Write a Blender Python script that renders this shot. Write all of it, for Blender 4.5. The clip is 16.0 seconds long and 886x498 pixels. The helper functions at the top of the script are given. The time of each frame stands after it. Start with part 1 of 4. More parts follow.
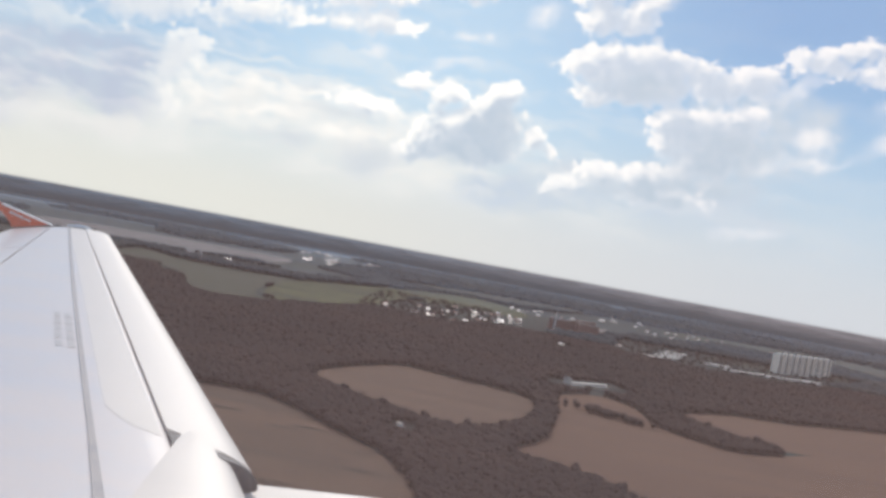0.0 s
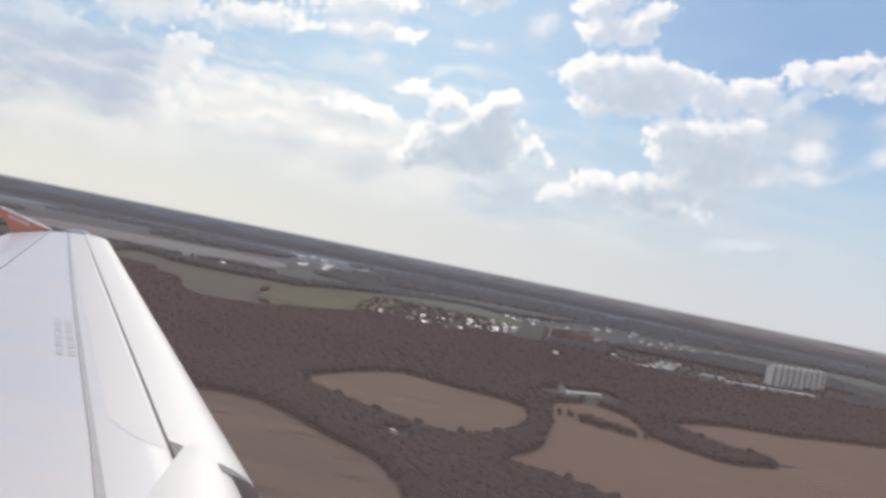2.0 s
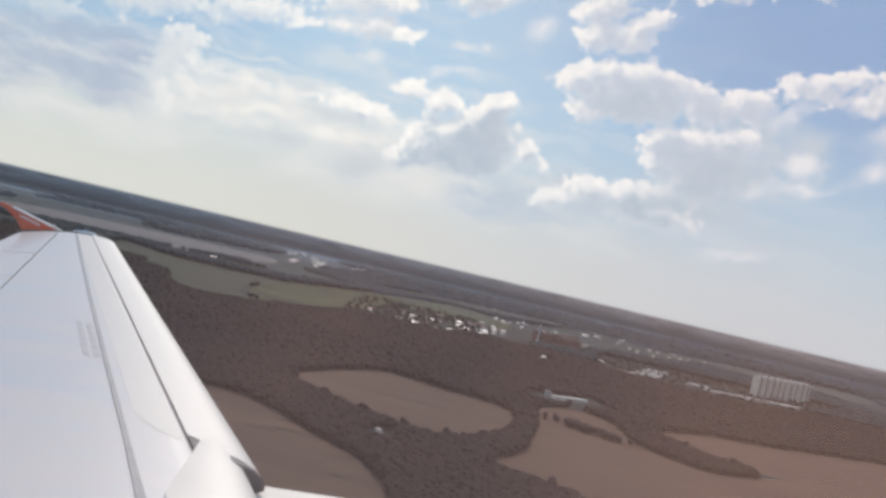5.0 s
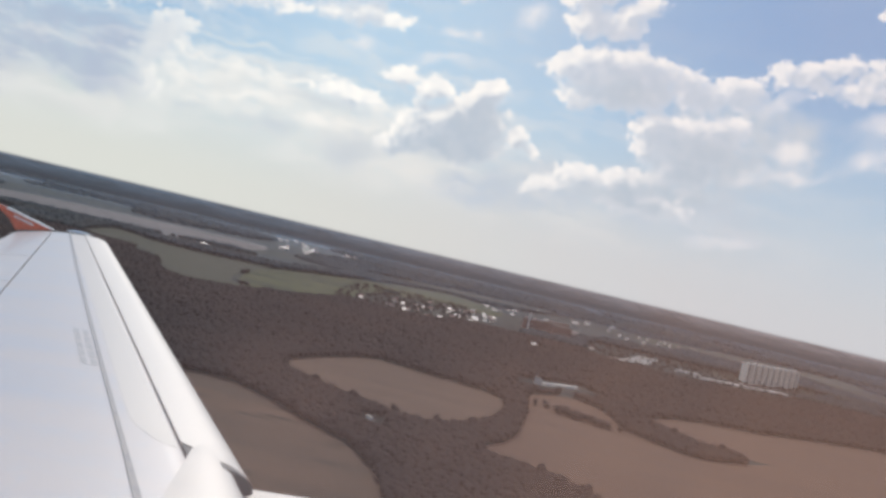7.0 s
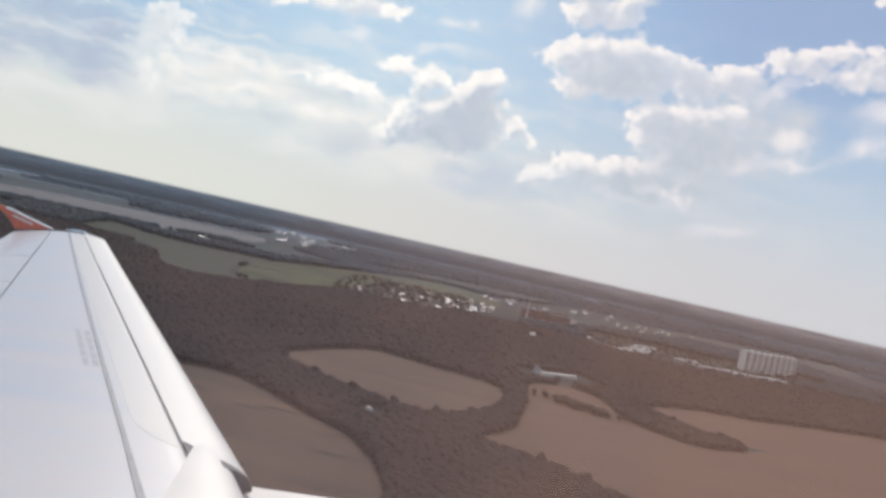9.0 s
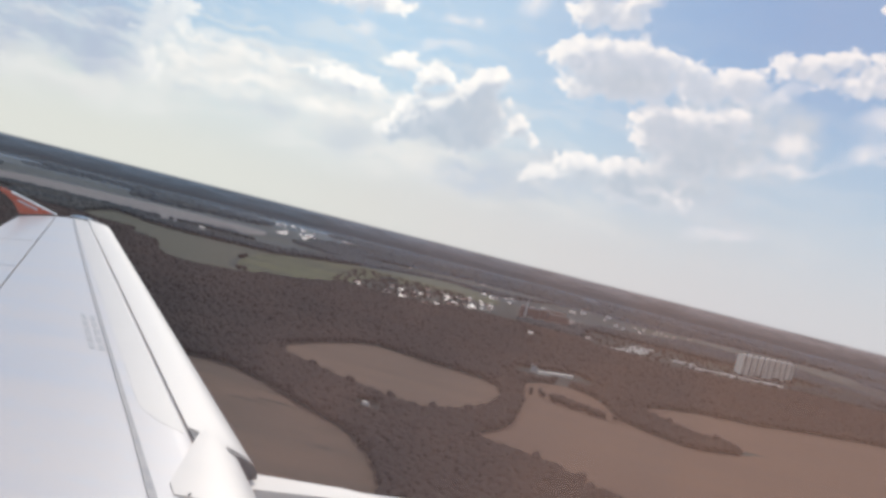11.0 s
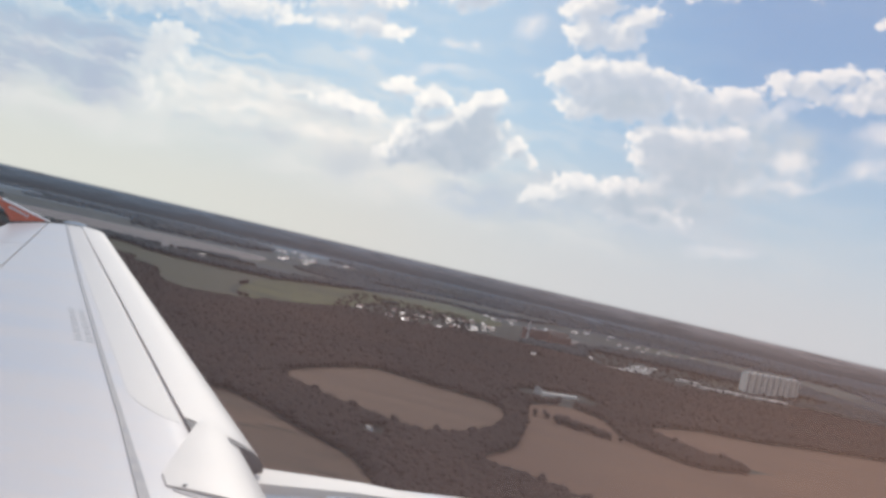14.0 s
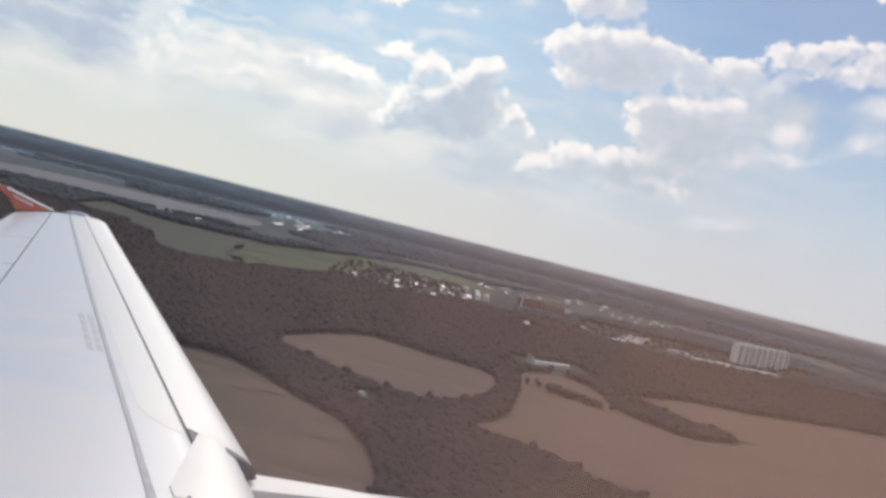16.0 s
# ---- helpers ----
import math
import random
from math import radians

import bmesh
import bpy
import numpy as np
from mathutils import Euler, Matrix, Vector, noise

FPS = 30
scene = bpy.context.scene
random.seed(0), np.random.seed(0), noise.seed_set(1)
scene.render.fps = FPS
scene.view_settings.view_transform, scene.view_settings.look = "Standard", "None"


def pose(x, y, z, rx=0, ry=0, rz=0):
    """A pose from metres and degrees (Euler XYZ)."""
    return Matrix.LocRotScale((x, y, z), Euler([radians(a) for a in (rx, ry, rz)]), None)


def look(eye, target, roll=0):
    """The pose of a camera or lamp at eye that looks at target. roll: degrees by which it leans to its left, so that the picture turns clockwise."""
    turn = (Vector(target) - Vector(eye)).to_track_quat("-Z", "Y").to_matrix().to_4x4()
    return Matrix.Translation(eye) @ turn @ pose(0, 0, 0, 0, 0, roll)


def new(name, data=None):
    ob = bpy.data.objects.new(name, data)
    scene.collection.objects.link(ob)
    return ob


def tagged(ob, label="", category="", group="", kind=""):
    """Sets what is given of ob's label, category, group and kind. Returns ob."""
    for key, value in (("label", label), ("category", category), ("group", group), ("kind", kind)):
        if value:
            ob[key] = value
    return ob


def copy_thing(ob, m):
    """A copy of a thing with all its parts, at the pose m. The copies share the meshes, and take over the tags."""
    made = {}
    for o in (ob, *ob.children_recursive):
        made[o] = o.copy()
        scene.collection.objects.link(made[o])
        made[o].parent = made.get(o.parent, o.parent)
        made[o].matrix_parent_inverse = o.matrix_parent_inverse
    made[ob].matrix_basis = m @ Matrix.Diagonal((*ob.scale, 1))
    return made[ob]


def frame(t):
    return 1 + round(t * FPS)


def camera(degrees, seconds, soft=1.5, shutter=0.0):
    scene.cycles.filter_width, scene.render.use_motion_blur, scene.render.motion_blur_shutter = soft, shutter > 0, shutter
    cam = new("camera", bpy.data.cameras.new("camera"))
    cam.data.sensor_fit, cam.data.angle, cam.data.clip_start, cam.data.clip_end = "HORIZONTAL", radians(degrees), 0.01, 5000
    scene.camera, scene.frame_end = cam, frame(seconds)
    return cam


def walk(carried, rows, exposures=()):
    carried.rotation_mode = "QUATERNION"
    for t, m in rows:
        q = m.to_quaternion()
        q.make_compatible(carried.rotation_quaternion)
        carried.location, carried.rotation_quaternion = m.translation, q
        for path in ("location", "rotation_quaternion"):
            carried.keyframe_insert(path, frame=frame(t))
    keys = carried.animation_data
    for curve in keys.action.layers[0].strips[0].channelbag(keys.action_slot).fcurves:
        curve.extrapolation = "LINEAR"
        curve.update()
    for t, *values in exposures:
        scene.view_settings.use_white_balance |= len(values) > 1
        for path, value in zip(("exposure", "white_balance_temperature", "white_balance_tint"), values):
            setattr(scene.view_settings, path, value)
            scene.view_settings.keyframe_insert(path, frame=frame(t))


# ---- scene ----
# The aircraft's cabin is the standing point: the wing, the sky and the land are still, and the view sways beside them.
EYE, ALONG = 107.0, 42.0  # height of the cabin over the land, and its place along the fields
cam = camera(54.0, 16.0, soft=3.4)
PATH = [
    (0.0, 0.050, 0.454, -0.133, 90.42, -10.64, 0.81),
    (0.5, 0.056, 0.455, -0.122, 90.64, -10.71, 0.99),
    (1.0, 0.040, 0.455, -0.117, 90.55, -10.84, 0.98),
    (1.5, 0.007, 0.453, -0.114, 90.85, -11.27, 0.69),
    (2.0, -0.007, 0.432, -0.092, 90.94, -11.45, 0.53),
    (2.5, -0.007, 0.360, -0.094, 91.03, -11.65, 0.50),
    (3.0, -0.019, 0.251, -0.098, 91.37, -12.18, 0.46),
    (3.5, -0.035, 0.114, -0.085, 91.71, -12.80, 0.12),
    (4.0, -0.033, -0.039, -0.029, 91.72, -13.19, 0.04),
    (6.5, 0.073, -0.852, 0.278, 90.19, -13.29, -0.45),
    (7.0, 0.063, -0.871, 0.340, 90.43, -13.34, -0.71),
    (7.5, 0.067, -0.898, 0.353, 90.36, -13.26, -0.66),
    (8.0, 0.060, -0.945, 0.301, 90.40, -13.39, -0.70),
    (8.5, 0.081, -1.006, 0.314, 90.83, -13.13, -0.83),
    (9.0, 0.089, -1.055, 0.437, 89.84, -12.82, -0.84),
    (11.5, 0.018, -1.058, 0.339, 89.63, -14.34, -0.84),
    (12.0, 0.021, -0.893, 0.264, 89.96, -13.72, -1.07),
    (12.5, 0.026, -0.691, 0.209, 89.83, -12.35, -1.01),
    (13.0, -0.001, -0.489, 0.127, 89.73, -12.44, -0.79),
    (13.5, -0.016, -0.361, 0.018, 90.29, -12.68, -0.73),
    (14.0, -0.027, -0.355, -0.040, 91.12, -13.14, -0.78),
    (14.5, -0.034, -0.477, 0.039, 91.23, -13.77, -1.01),
    (15.0, -0.023, -0.695, 0.191, 90.81, -13.78, -1.07),
    (15.5, -0.008, -0.920, 0.360, 89.62, -13.90, -1.04),
    (16.0, 0.001, -1.087, 0.464, 89.05, -14.00, -1.10),
]
walk(cam, [(t, pose(ALONG + x, y, EYE + z, rx, ry, rz)) for t, x, y, z, rx, ry, rz in PATH],
     exposures=[(0.0, 0.12), (0.5, 0.2), (1.0, 0.3), (1.5, 0.18), (2.0, 0.1), (3.0, 0.05), (3.5, 0.0), (4.0, -0.05), (6.5, -0.03), (9.0, 0.02), (12.5, 0.03), (13.0, 0.03), (13.5, -0.1), (14.0, -0.03), (14.5, -0.05), (15.0, -0.08), (15.5, -0.1), (16.0, 0.03)])

# ---------------------------------------------------------------- light
SUN_AZ, SUN_EL = -6.0, 40.0  # degrees to the right of straight ahead, degrees up
sun = new("sun", bpy.data.lights.new("sun", "SUN"))
sun.data.energy, sun.data.angle, sun.data.color = 2.6, radians(0.6), (1.0, 0.92, 0.83)
toward = Vector((math.sin(radians(SUN_AZ)) * math.cos(radians(SUN_EL)), math.cos(radians(SUN_AZ)) * math.cos(radians(SUN_EL)), math.sin(radians(SUN_EL))))
sun.matrix_world = look(toward * 400, (0, 0, 0))

world = bpy.data.worlds.new("sky")
scene.world = world
world.use_nodes = True
wt = world.node_tree
wt.nodes.clear()


def wn(kind, **sets):
    n = wt.nodes.new(kind)
    for k, v in sets.items():
        if k == "operation":
            n.operation = v
        elif k == "blend_type":
            n.blend_type = v
        elif k == "data_type":
            n.data_type = v
    return n


def put(sock, v):
    if isinstance(v, bpy.types.NodeSocket):
        wt.links.new(v, sock)
    else:
        sock.default_value = v


def wmath(op, a, b=0.0, c=0.0):
    n = wn("ShaderNodeMath", operation=op)
    put(n.inputs[0], a)
    put(n.inputs[1], b)
    put(n.inputs[2], c)
    return n.outputs[0]


def wvec(op, a, b=(0, 0, 0), scale=None):
    n = wn("ShaderNodeVectorMath", operation=op)
    put(n.inputs[0], a)
    put(n.inputs[1], b)
    if scale is not None:
        put(n.inputs["Scale"], scale)
    return n


def wramp(v, lo, hi, a=0.0, b=1.0):
    n = wn("ShaderNodeMapRange")
    n.interpolation_type = "SMOOTHSTEP"
    put(n.inputs["Value"], v)
    for k, s in (("From Min", lo), ("From Max", hi), ("To Min", a), ("To Max", b)):
        put(n.inputs[k], s)
    return n.outputs["Result"]


def wmix(f, a, b):
    n = wn("ShaderNodeMix", data_type="RGBA")
    put(n.inputs["Factor"], f)
    put(n.inputs[6], a)
    put(n.inputs[7], b)
    return n.outputs[2]


def wnoise(v, scale, detail, rough=0.55, distort=0.0):
    n = wn("ShaderNodeTexNoise")
    put(n.inputs["Vector"], v)
    for k, s in (("Scale", scale), ("Detail", detail), ("Roughness", rough), ("Distortion", distort)):
        put(n.inputs[k], s)
    return n


ray_dir = wn("ShaderNodeTexCoord").outputs["Generated"]
sep = wn("ShaderNodeSeparateXYZ")
put(sep.inputs[0], ray_dir)
azim = wmath("MULTIPLY", wmath("ARCTAN2", sep.outputs[0], sep.outputs[1]), 57.2958)
elev = wmath("MULTIPLY", wmath("ARCSINE", sep.outputs[2]), 57.2958)
flat = wn("ShaderNodeCombineXYZ")
put(flat.inputs[0], azim)
put(flat.inputs[1], elev)
flat = flat.outputs[0]
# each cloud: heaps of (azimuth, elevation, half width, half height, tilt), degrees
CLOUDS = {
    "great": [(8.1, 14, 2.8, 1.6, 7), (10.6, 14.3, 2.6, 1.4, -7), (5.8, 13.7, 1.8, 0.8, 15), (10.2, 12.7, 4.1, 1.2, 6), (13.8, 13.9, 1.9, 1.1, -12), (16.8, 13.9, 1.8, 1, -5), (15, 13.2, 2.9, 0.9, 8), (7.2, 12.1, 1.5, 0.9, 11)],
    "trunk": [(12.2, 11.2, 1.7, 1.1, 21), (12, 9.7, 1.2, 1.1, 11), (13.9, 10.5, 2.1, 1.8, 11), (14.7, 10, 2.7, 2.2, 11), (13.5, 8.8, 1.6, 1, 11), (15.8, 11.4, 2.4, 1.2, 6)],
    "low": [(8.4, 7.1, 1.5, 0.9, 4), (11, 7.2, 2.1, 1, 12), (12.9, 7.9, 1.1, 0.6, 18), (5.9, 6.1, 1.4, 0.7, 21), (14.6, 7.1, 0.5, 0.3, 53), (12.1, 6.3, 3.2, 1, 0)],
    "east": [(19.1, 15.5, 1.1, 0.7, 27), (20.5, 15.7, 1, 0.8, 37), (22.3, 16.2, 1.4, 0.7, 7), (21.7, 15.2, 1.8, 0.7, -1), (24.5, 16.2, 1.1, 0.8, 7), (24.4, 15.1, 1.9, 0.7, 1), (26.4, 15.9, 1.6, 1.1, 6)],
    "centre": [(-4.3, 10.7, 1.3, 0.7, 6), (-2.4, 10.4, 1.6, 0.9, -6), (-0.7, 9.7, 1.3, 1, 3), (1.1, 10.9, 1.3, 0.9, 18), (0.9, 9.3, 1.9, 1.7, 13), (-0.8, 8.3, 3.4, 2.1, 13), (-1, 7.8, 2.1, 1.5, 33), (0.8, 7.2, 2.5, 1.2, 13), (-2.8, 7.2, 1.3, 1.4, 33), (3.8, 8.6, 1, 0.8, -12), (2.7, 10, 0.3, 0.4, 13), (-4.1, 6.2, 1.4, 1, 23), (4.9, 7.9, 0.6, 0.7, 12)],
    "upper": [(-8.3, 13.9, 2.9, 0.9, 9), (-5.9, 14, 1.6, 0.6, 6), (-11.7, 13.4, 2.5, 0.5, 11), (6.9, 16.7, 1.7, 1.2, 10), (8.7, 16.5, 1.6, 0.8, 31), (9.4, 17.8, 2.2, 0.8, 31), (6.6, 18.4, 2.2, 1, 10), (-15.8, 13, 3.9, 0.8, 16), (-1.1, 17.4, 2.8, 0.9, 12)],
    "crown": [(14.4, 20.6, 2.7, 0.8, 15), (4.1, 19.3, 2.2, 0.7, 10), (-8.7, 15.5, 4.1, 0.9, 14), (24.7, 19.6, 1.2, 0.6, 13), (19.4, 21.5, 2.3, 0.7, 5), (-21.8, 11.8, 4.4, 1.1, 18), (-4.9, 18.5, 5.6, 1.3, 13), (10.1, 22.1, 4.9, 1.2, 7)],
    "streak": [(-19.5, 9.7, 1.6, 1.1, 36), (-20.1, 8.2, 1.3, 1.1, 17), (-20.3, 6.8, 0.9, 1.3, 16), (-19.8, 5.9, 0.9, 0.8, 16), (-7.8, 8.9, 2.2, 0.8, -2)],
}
VEILS = {
    "beneath": [(-14.4, 7.3, 7.2, 2.1, 3), (-8, 6.4, 5.5, 2.2, 2), (-20.1, 4.6, 3.7, 1.7, 7), (-3.2, 5.3, 4.5, 1.8, 5)],
    "body": [(16.3, 10.1, 4, 3, 10), (13.5, 6.4, 4.8, 1.6, 2), (17.7, 5.1, 2.3, 0.8, 2), (19.1, 11.1, 2.6, 2.1, 10), (2.3, 4.7, 3.3, 1, 7), (20.5, 12.6, 1.3, 0.5, 20), (5.9, 5.9, 3.3, 1.5, 12)],
    "shadow": [(1.1, 8.5, 2.3, 2.3, 13), (-0.9, 6.9, 2, 1.3, 13), (14.1, 7.1, 3.8, 1.2, 1), (10.1, 6.3, 2.5, 0.7, 4), (15.9, 9.3, 3, 2, 11), (9.8, 13, 3.2, 1.1, 5)],
    "puffs": [(20.6, 11.1, 1, 0.9, 1), (25.2, 11.6, 1.5, 0.6, 22), (21.1, 9.8, 2, 0.3, 16), (18.2, 8.8, 1, 0.4, 37), (19.2, 13.8, 1.5, 0.4, 43), (26.3, 13.5, 1.7, 0.7, 19), (-7.6, 12.2, 1, 0.4, 14), (-1.8, 14.3, 0.7, 0.4, 13), (-0.6, 14.8, 0.5, 0.4, 13), (2.9, 16.3, 1, 0.5, 33), (14.6, 7.2, 0.6, 0.4, 53), (17.8, 4.6, 1.7, 0.4, 6), (-2.5, 12.2, 1.6, 0.3, 13)],
    "strands": [(-17.1, 8.8, 2.9, 0.6, 2), (-13.9, 8.7, 3.4, 0.7, -1), (-10.6, 8.7, 3.4, 0.7, 3), (-5.7, 8.2, 2.3, 0.7, -12), (-14.4, 6.9, 4.3, 0.5, 9), (-9.5, 6.5, 4.4, 0.5, 4), (-18, 7.4, 2, 0.6, 6)],
    "west": [(-26.8, 4.4, 2.7, 1.1, 8), (-23.6, 3.9, 4.2, 0.8, 9)],
    "grey": [(-25.9, 7.4, 6, 2, 15), (-22.4, 6.1, 2.2, 1.4, -5), (-30, 5.7, 3.5, 2.8, 18)],
    "spots": [(-17.4, 5.7, 0.9, 0.2, 11), (-13.7, 5.7, 1.1, 0.2, 11), (-12.1, 5.5, 1.6, 0.6, 8), (-6.9, 5.2, 2.1, 1.1, 6), (-10.9, 9.2, 0.6, 0.3, 15), (-13.4, 9.1, 1.4, 0.2, 3), (-9, 7.7, 2.6, 0.3, 2)],
}


def heap(lobes, place, blend=0.3):
    best, start = None, place
    for a, e, w, h, tilt in lobes:
        if best is not None:  # one lobe after another, which keeps the shader small
            order = wn("ShaderNodeVectorMath", operation="MULTIPLY_ADD")
            put(order.inputs[0], best)
            put(order.inputs[1], (0, 0, 0.0001))
            put(order.inputs[2], start)
            place = order.outputs[0]
        m = wn("ShaderNodeMapping")
        m.vector_type = "TEXTURE"
        put(m.inputs["Vector"], place)
        m.inputs["Location"].default_value = (a, e, 0)
        m.inputs["Rotation"].default_value = (0, 0, radians(tilt))
        m.inputs["Scale"].default_value = (w * 1.12, h * 1.15, 1)
        far = wvec("LENGTH", m.outputs[0]).outputs["Value"]
        d = wmath("MULTIPLY", wmath("SUBTRACT", 1.0, far), min(1.0, 0.22 + 0.6 * h))  # small clouds are thin
        if best is None:
            best = d
        else:
            n = wn("ShaderNodeMath", operation="SMOOTH_MAX")
            put(n.inputs[0], best)
            put(n.inputs[1], d)
            put(n.inputs[2], blend)
            best = n.outputs[0]
    return best


def billowed(place, sizes):
    """The same place pushed about by noise at several sizes."""
    warp = place
    for size, push in sizes:
        n = wnoise(place, size, 2.0)
        off = wvec("SUBTRACT", n.outputs["Color"], (0.5, 0.5, 0.5)).outputs[0]
        off = wvec("MULTIPLY", off, (push, push * 0.8, 0)).outputs[0]
        warp = wvec("ADD", warp, off).outputs[0]
    return warp


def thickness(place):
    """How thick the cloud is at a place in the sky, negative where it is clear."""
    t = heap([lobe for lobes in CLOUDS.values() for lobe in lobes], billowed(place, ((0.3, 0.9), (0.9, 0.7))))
    # the rest of the sky carries the same broken cumulus
    wide = wnoise(place, 0.055, 5.0, 0.55, 0.3).outputs["Fac"]
    rest = wmath("MULTIPLY", wmath("SUBTRACT", wide, 0.53), 5.0)
    rest = wmath("SUBTRACT", rest, wmath("MULTIPLY", wmath("SUBTRACT", 1.0, away), 4.0))
    t = wmath("MAXIMUM", t, rest)
    ruffle = wmath("SUBTRACT", wnoise(place, 0.75, 8.0, 0.64, 0.15).outputs["Fac"], 0.5)
    t = wmath("ADD", t, wmath("MULTIPLY", ruffle, 0.95))
    frayed = wmath("SUBTRACT", wnoise(place, 2.6, 6.0, 0.7).outputs["Fac"], 0.5)
    t = wmath("ADD", t, wmath("MULTIPLY", frayed, 0.62))
    # heaped round puffs
    for size, amount in ((0.7, 0.42), (1.7, 0.30)):
        cells = wn("ShaderNodeTexVoronoi")
        cells.feature = "SMOOTH_F1"
        put(cells.inputs["Vector"], billowed(place, ((size * 1.6, 0.7 / size),)))
        cells.inputs["Scale"].default_value = size
        cells.inputs["Smoothness"].default_value = 0.5
        t = wmath("ADD", t, wmath("MULTIPLY", wmath("SUBTRACT", 0.42, cells.outputs["Distance"]), amount))
    return t


away = wramp(wmath("MAXIMUM", wmath("ABSOLUTE", azim), wmath("MULTIPLY", elev, 1.45)), 33.0, 40.0)
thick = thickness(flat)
later = wn("ShaderNodeVectorMath", operation="MULTIPLY_ADD")
put(later.inputs[0], thick)
put(later.inputs[1], (0, 0, 0.0001))
put(later.inputs[2], flat)
sunward = wvec("NORMALIZE", wvec("SUBTRACT", (SUN_AZ, SUN_EL - 14, 0), flat).outputs[0]).outputs[0]
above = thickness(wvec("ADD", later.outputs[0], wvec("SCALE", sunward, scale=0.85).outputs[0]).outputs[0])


def veil_of(name, lo, hi, place):
    return wramp(heap(VEILS[name], place, 0.5), lo, hi)


clear = wn("ShaderNodeTexSky")
clear.sky_type = "NISHITA"
clear.sun_disc = False
clear.sun_elevation, clear.sun_rotation = radians(SUN_EL), radians(SUN_AZ)
clear.air_density, clear.dust_density, clear.ozone_density = 1.0, 0.3, 2.0
blue = wvec("SCALE", clear.outputs[0], scale=0.055).outputs[0]
blue = wmix(0.75, blue, wmix(wramp(elev, 5.0, 19.0), (0.44, 0.69, 0.89, 1), (0.265, 0.475, 0.785, 1)))
# the air is paler below the sun
near_sun = wmath("MULTIPLY", wmath("MULTIPLY", wramp(azim, -24.0, -8.0), wramp(azim, 18.0, -3.0)), 0.65)
blue = wmix(near_sun, blue, (0.56, 0.76, 0.90, 1))
# bright damp air low over the land
damp = wmath("POWER", wramp(elev, 13.0, 0.5), 1.1)
damp = wmath("MULTIPLY", damp, wramp(azim, 30.0, -12.0, 0.74, 1.0))
air_glow = wmix(wramp(azim, -20.0, 24.0), (0.74, 0.76, 0.705, 1), (0.64, 0.655, 0.68, 1))
haze = wmix(damp, blue, air_glow)
drift = billowed(flat, ((0.2, 2.2), (0.7, 1.4), (1.8, 0.6)))
patchy = wramp(wnoise(flat, 0.55, 6.0, 0.62).outputs["Fac"], 0.30, 0.62, 0.45, 1.0)
haze = wmix(wmath("MULTIPLY", veil_of("beneath", -0.25, 0.75, drift), wmath("MULTIPLY", patchy, 0.85)), haze, (0.82, 0.84, 0.82, 1))
haze = wmix(wmath("MULTIPLY", veil_of("body", -0.3, 0.45, drift), wmath("MULTIPLY", patchy, 1.0)), haze, (0.54, 0.64, 0.74, 1))
haze = wmix(wmath("MULTIPLY", veil_of("grey", -0.15, 0.5, drift), wmath("MULTIPLY", patchy, 0.80)), haze, (0.44, 0.515, 0.66, 1))
haze = wmix(wmath("MULTIPLY", veil_of("west", -0.1, 0.6, drift), wmath("MULTIPLY", patchy, 0.6)), haze, (0.76, 0.77, 0.76, 1))
# thin drawn-out wisps
wisp = wramp(wnoise(wvec("MULTIPLY", drift, (0.16, 0.85, 0)).outputs[0], 1.0, 6.0, 0.6, 0.4).outputs["Fac"], 0.42, 0.66)
wisp = wmath("MULTIPLY", wmath("MULTIPLY", wisp, wramp(azim, 26.0, -8.0, 0.2, 1.0)), wmath("MULTIPLY", wramp(elev, 1.5, 4.5), wramp(elev, 17.0, 9.0, 0.12, 0.5)))
haze = wmix(wisp, haze, (0.86, 0.87, 0.85, 1))
torn = wramp(wnoise(wvec("MULTIPLY", drift, (0.45, 1.3, 0)).outputs[0], 1.0, 7.0, 0.66).outputs["Fac"], 0.34, 0.62)
haze = wmix(wmath("MULTIPLY", veil_of("strands", -0.35, 0.6, drift), wmath("MULTIPLY", torn, 0.85)), haze, (1.0, 0.985, 0.94, 1))
haze = wmix(wmath("MULTIPLY", veil_of("puffs", -0.25, 0.55, drift), wmath("MULTIPLY", patchy, 0.8)), haze, (0.92, 0.92, 0.93, 1))
shade = wramp(above, -0.14, 0.50)
soft_edge = wmath("ADD", 0.18, wmath("MULTIPLY", shade, 0.50))
bank = wmath("MULTIPLY", wramp(thick, -0.10, soft_edge), wramp(elev, 1.5, 8.0, 0.15, 0.96))
bank = wmath("MULTIPLY", bank, wramp(azim, -24.0, -6.0, 0.72, 1.0))
rim_light = wmix(wramp(azim, -20.0, 20.0), (0.96, 0.96, 0.92, 1), (0.98, 0.965, 0.965, 1))
rim_light = wmix(wmath("MULTIPLY", near_sun, 1.3), rim_light, (1.12, 1.10, 1.04, 1))
billow = wramp(wnoise(flat, 1.3, 7.0, 0.66).outputs["Fac"], 0.36, 0.62, 0.38, 0.0)
rim_light = wmix(billow, rim_light, (0.72, 0.775, 0.84, 1))
lit = wmix(bank, haze, rim_light)
mottle = wramp(wnoise(flat, 0.8, 6.0, 0.64).outputs["Fac"], 0.30, 0.62, 0.70, 1.0)
core = wmath("MULTIPLY", wmath("MULTIPLY", wmath("MULTIPLY", shade, wramp(azim, -14.0, -4.0, 0.35, 1.0)), mottle), wmath("MULTIPLY", wramp(thick, -0.05, 0.45), wramp(elev, 1.0, 6.0, 0.25, 1.0)))
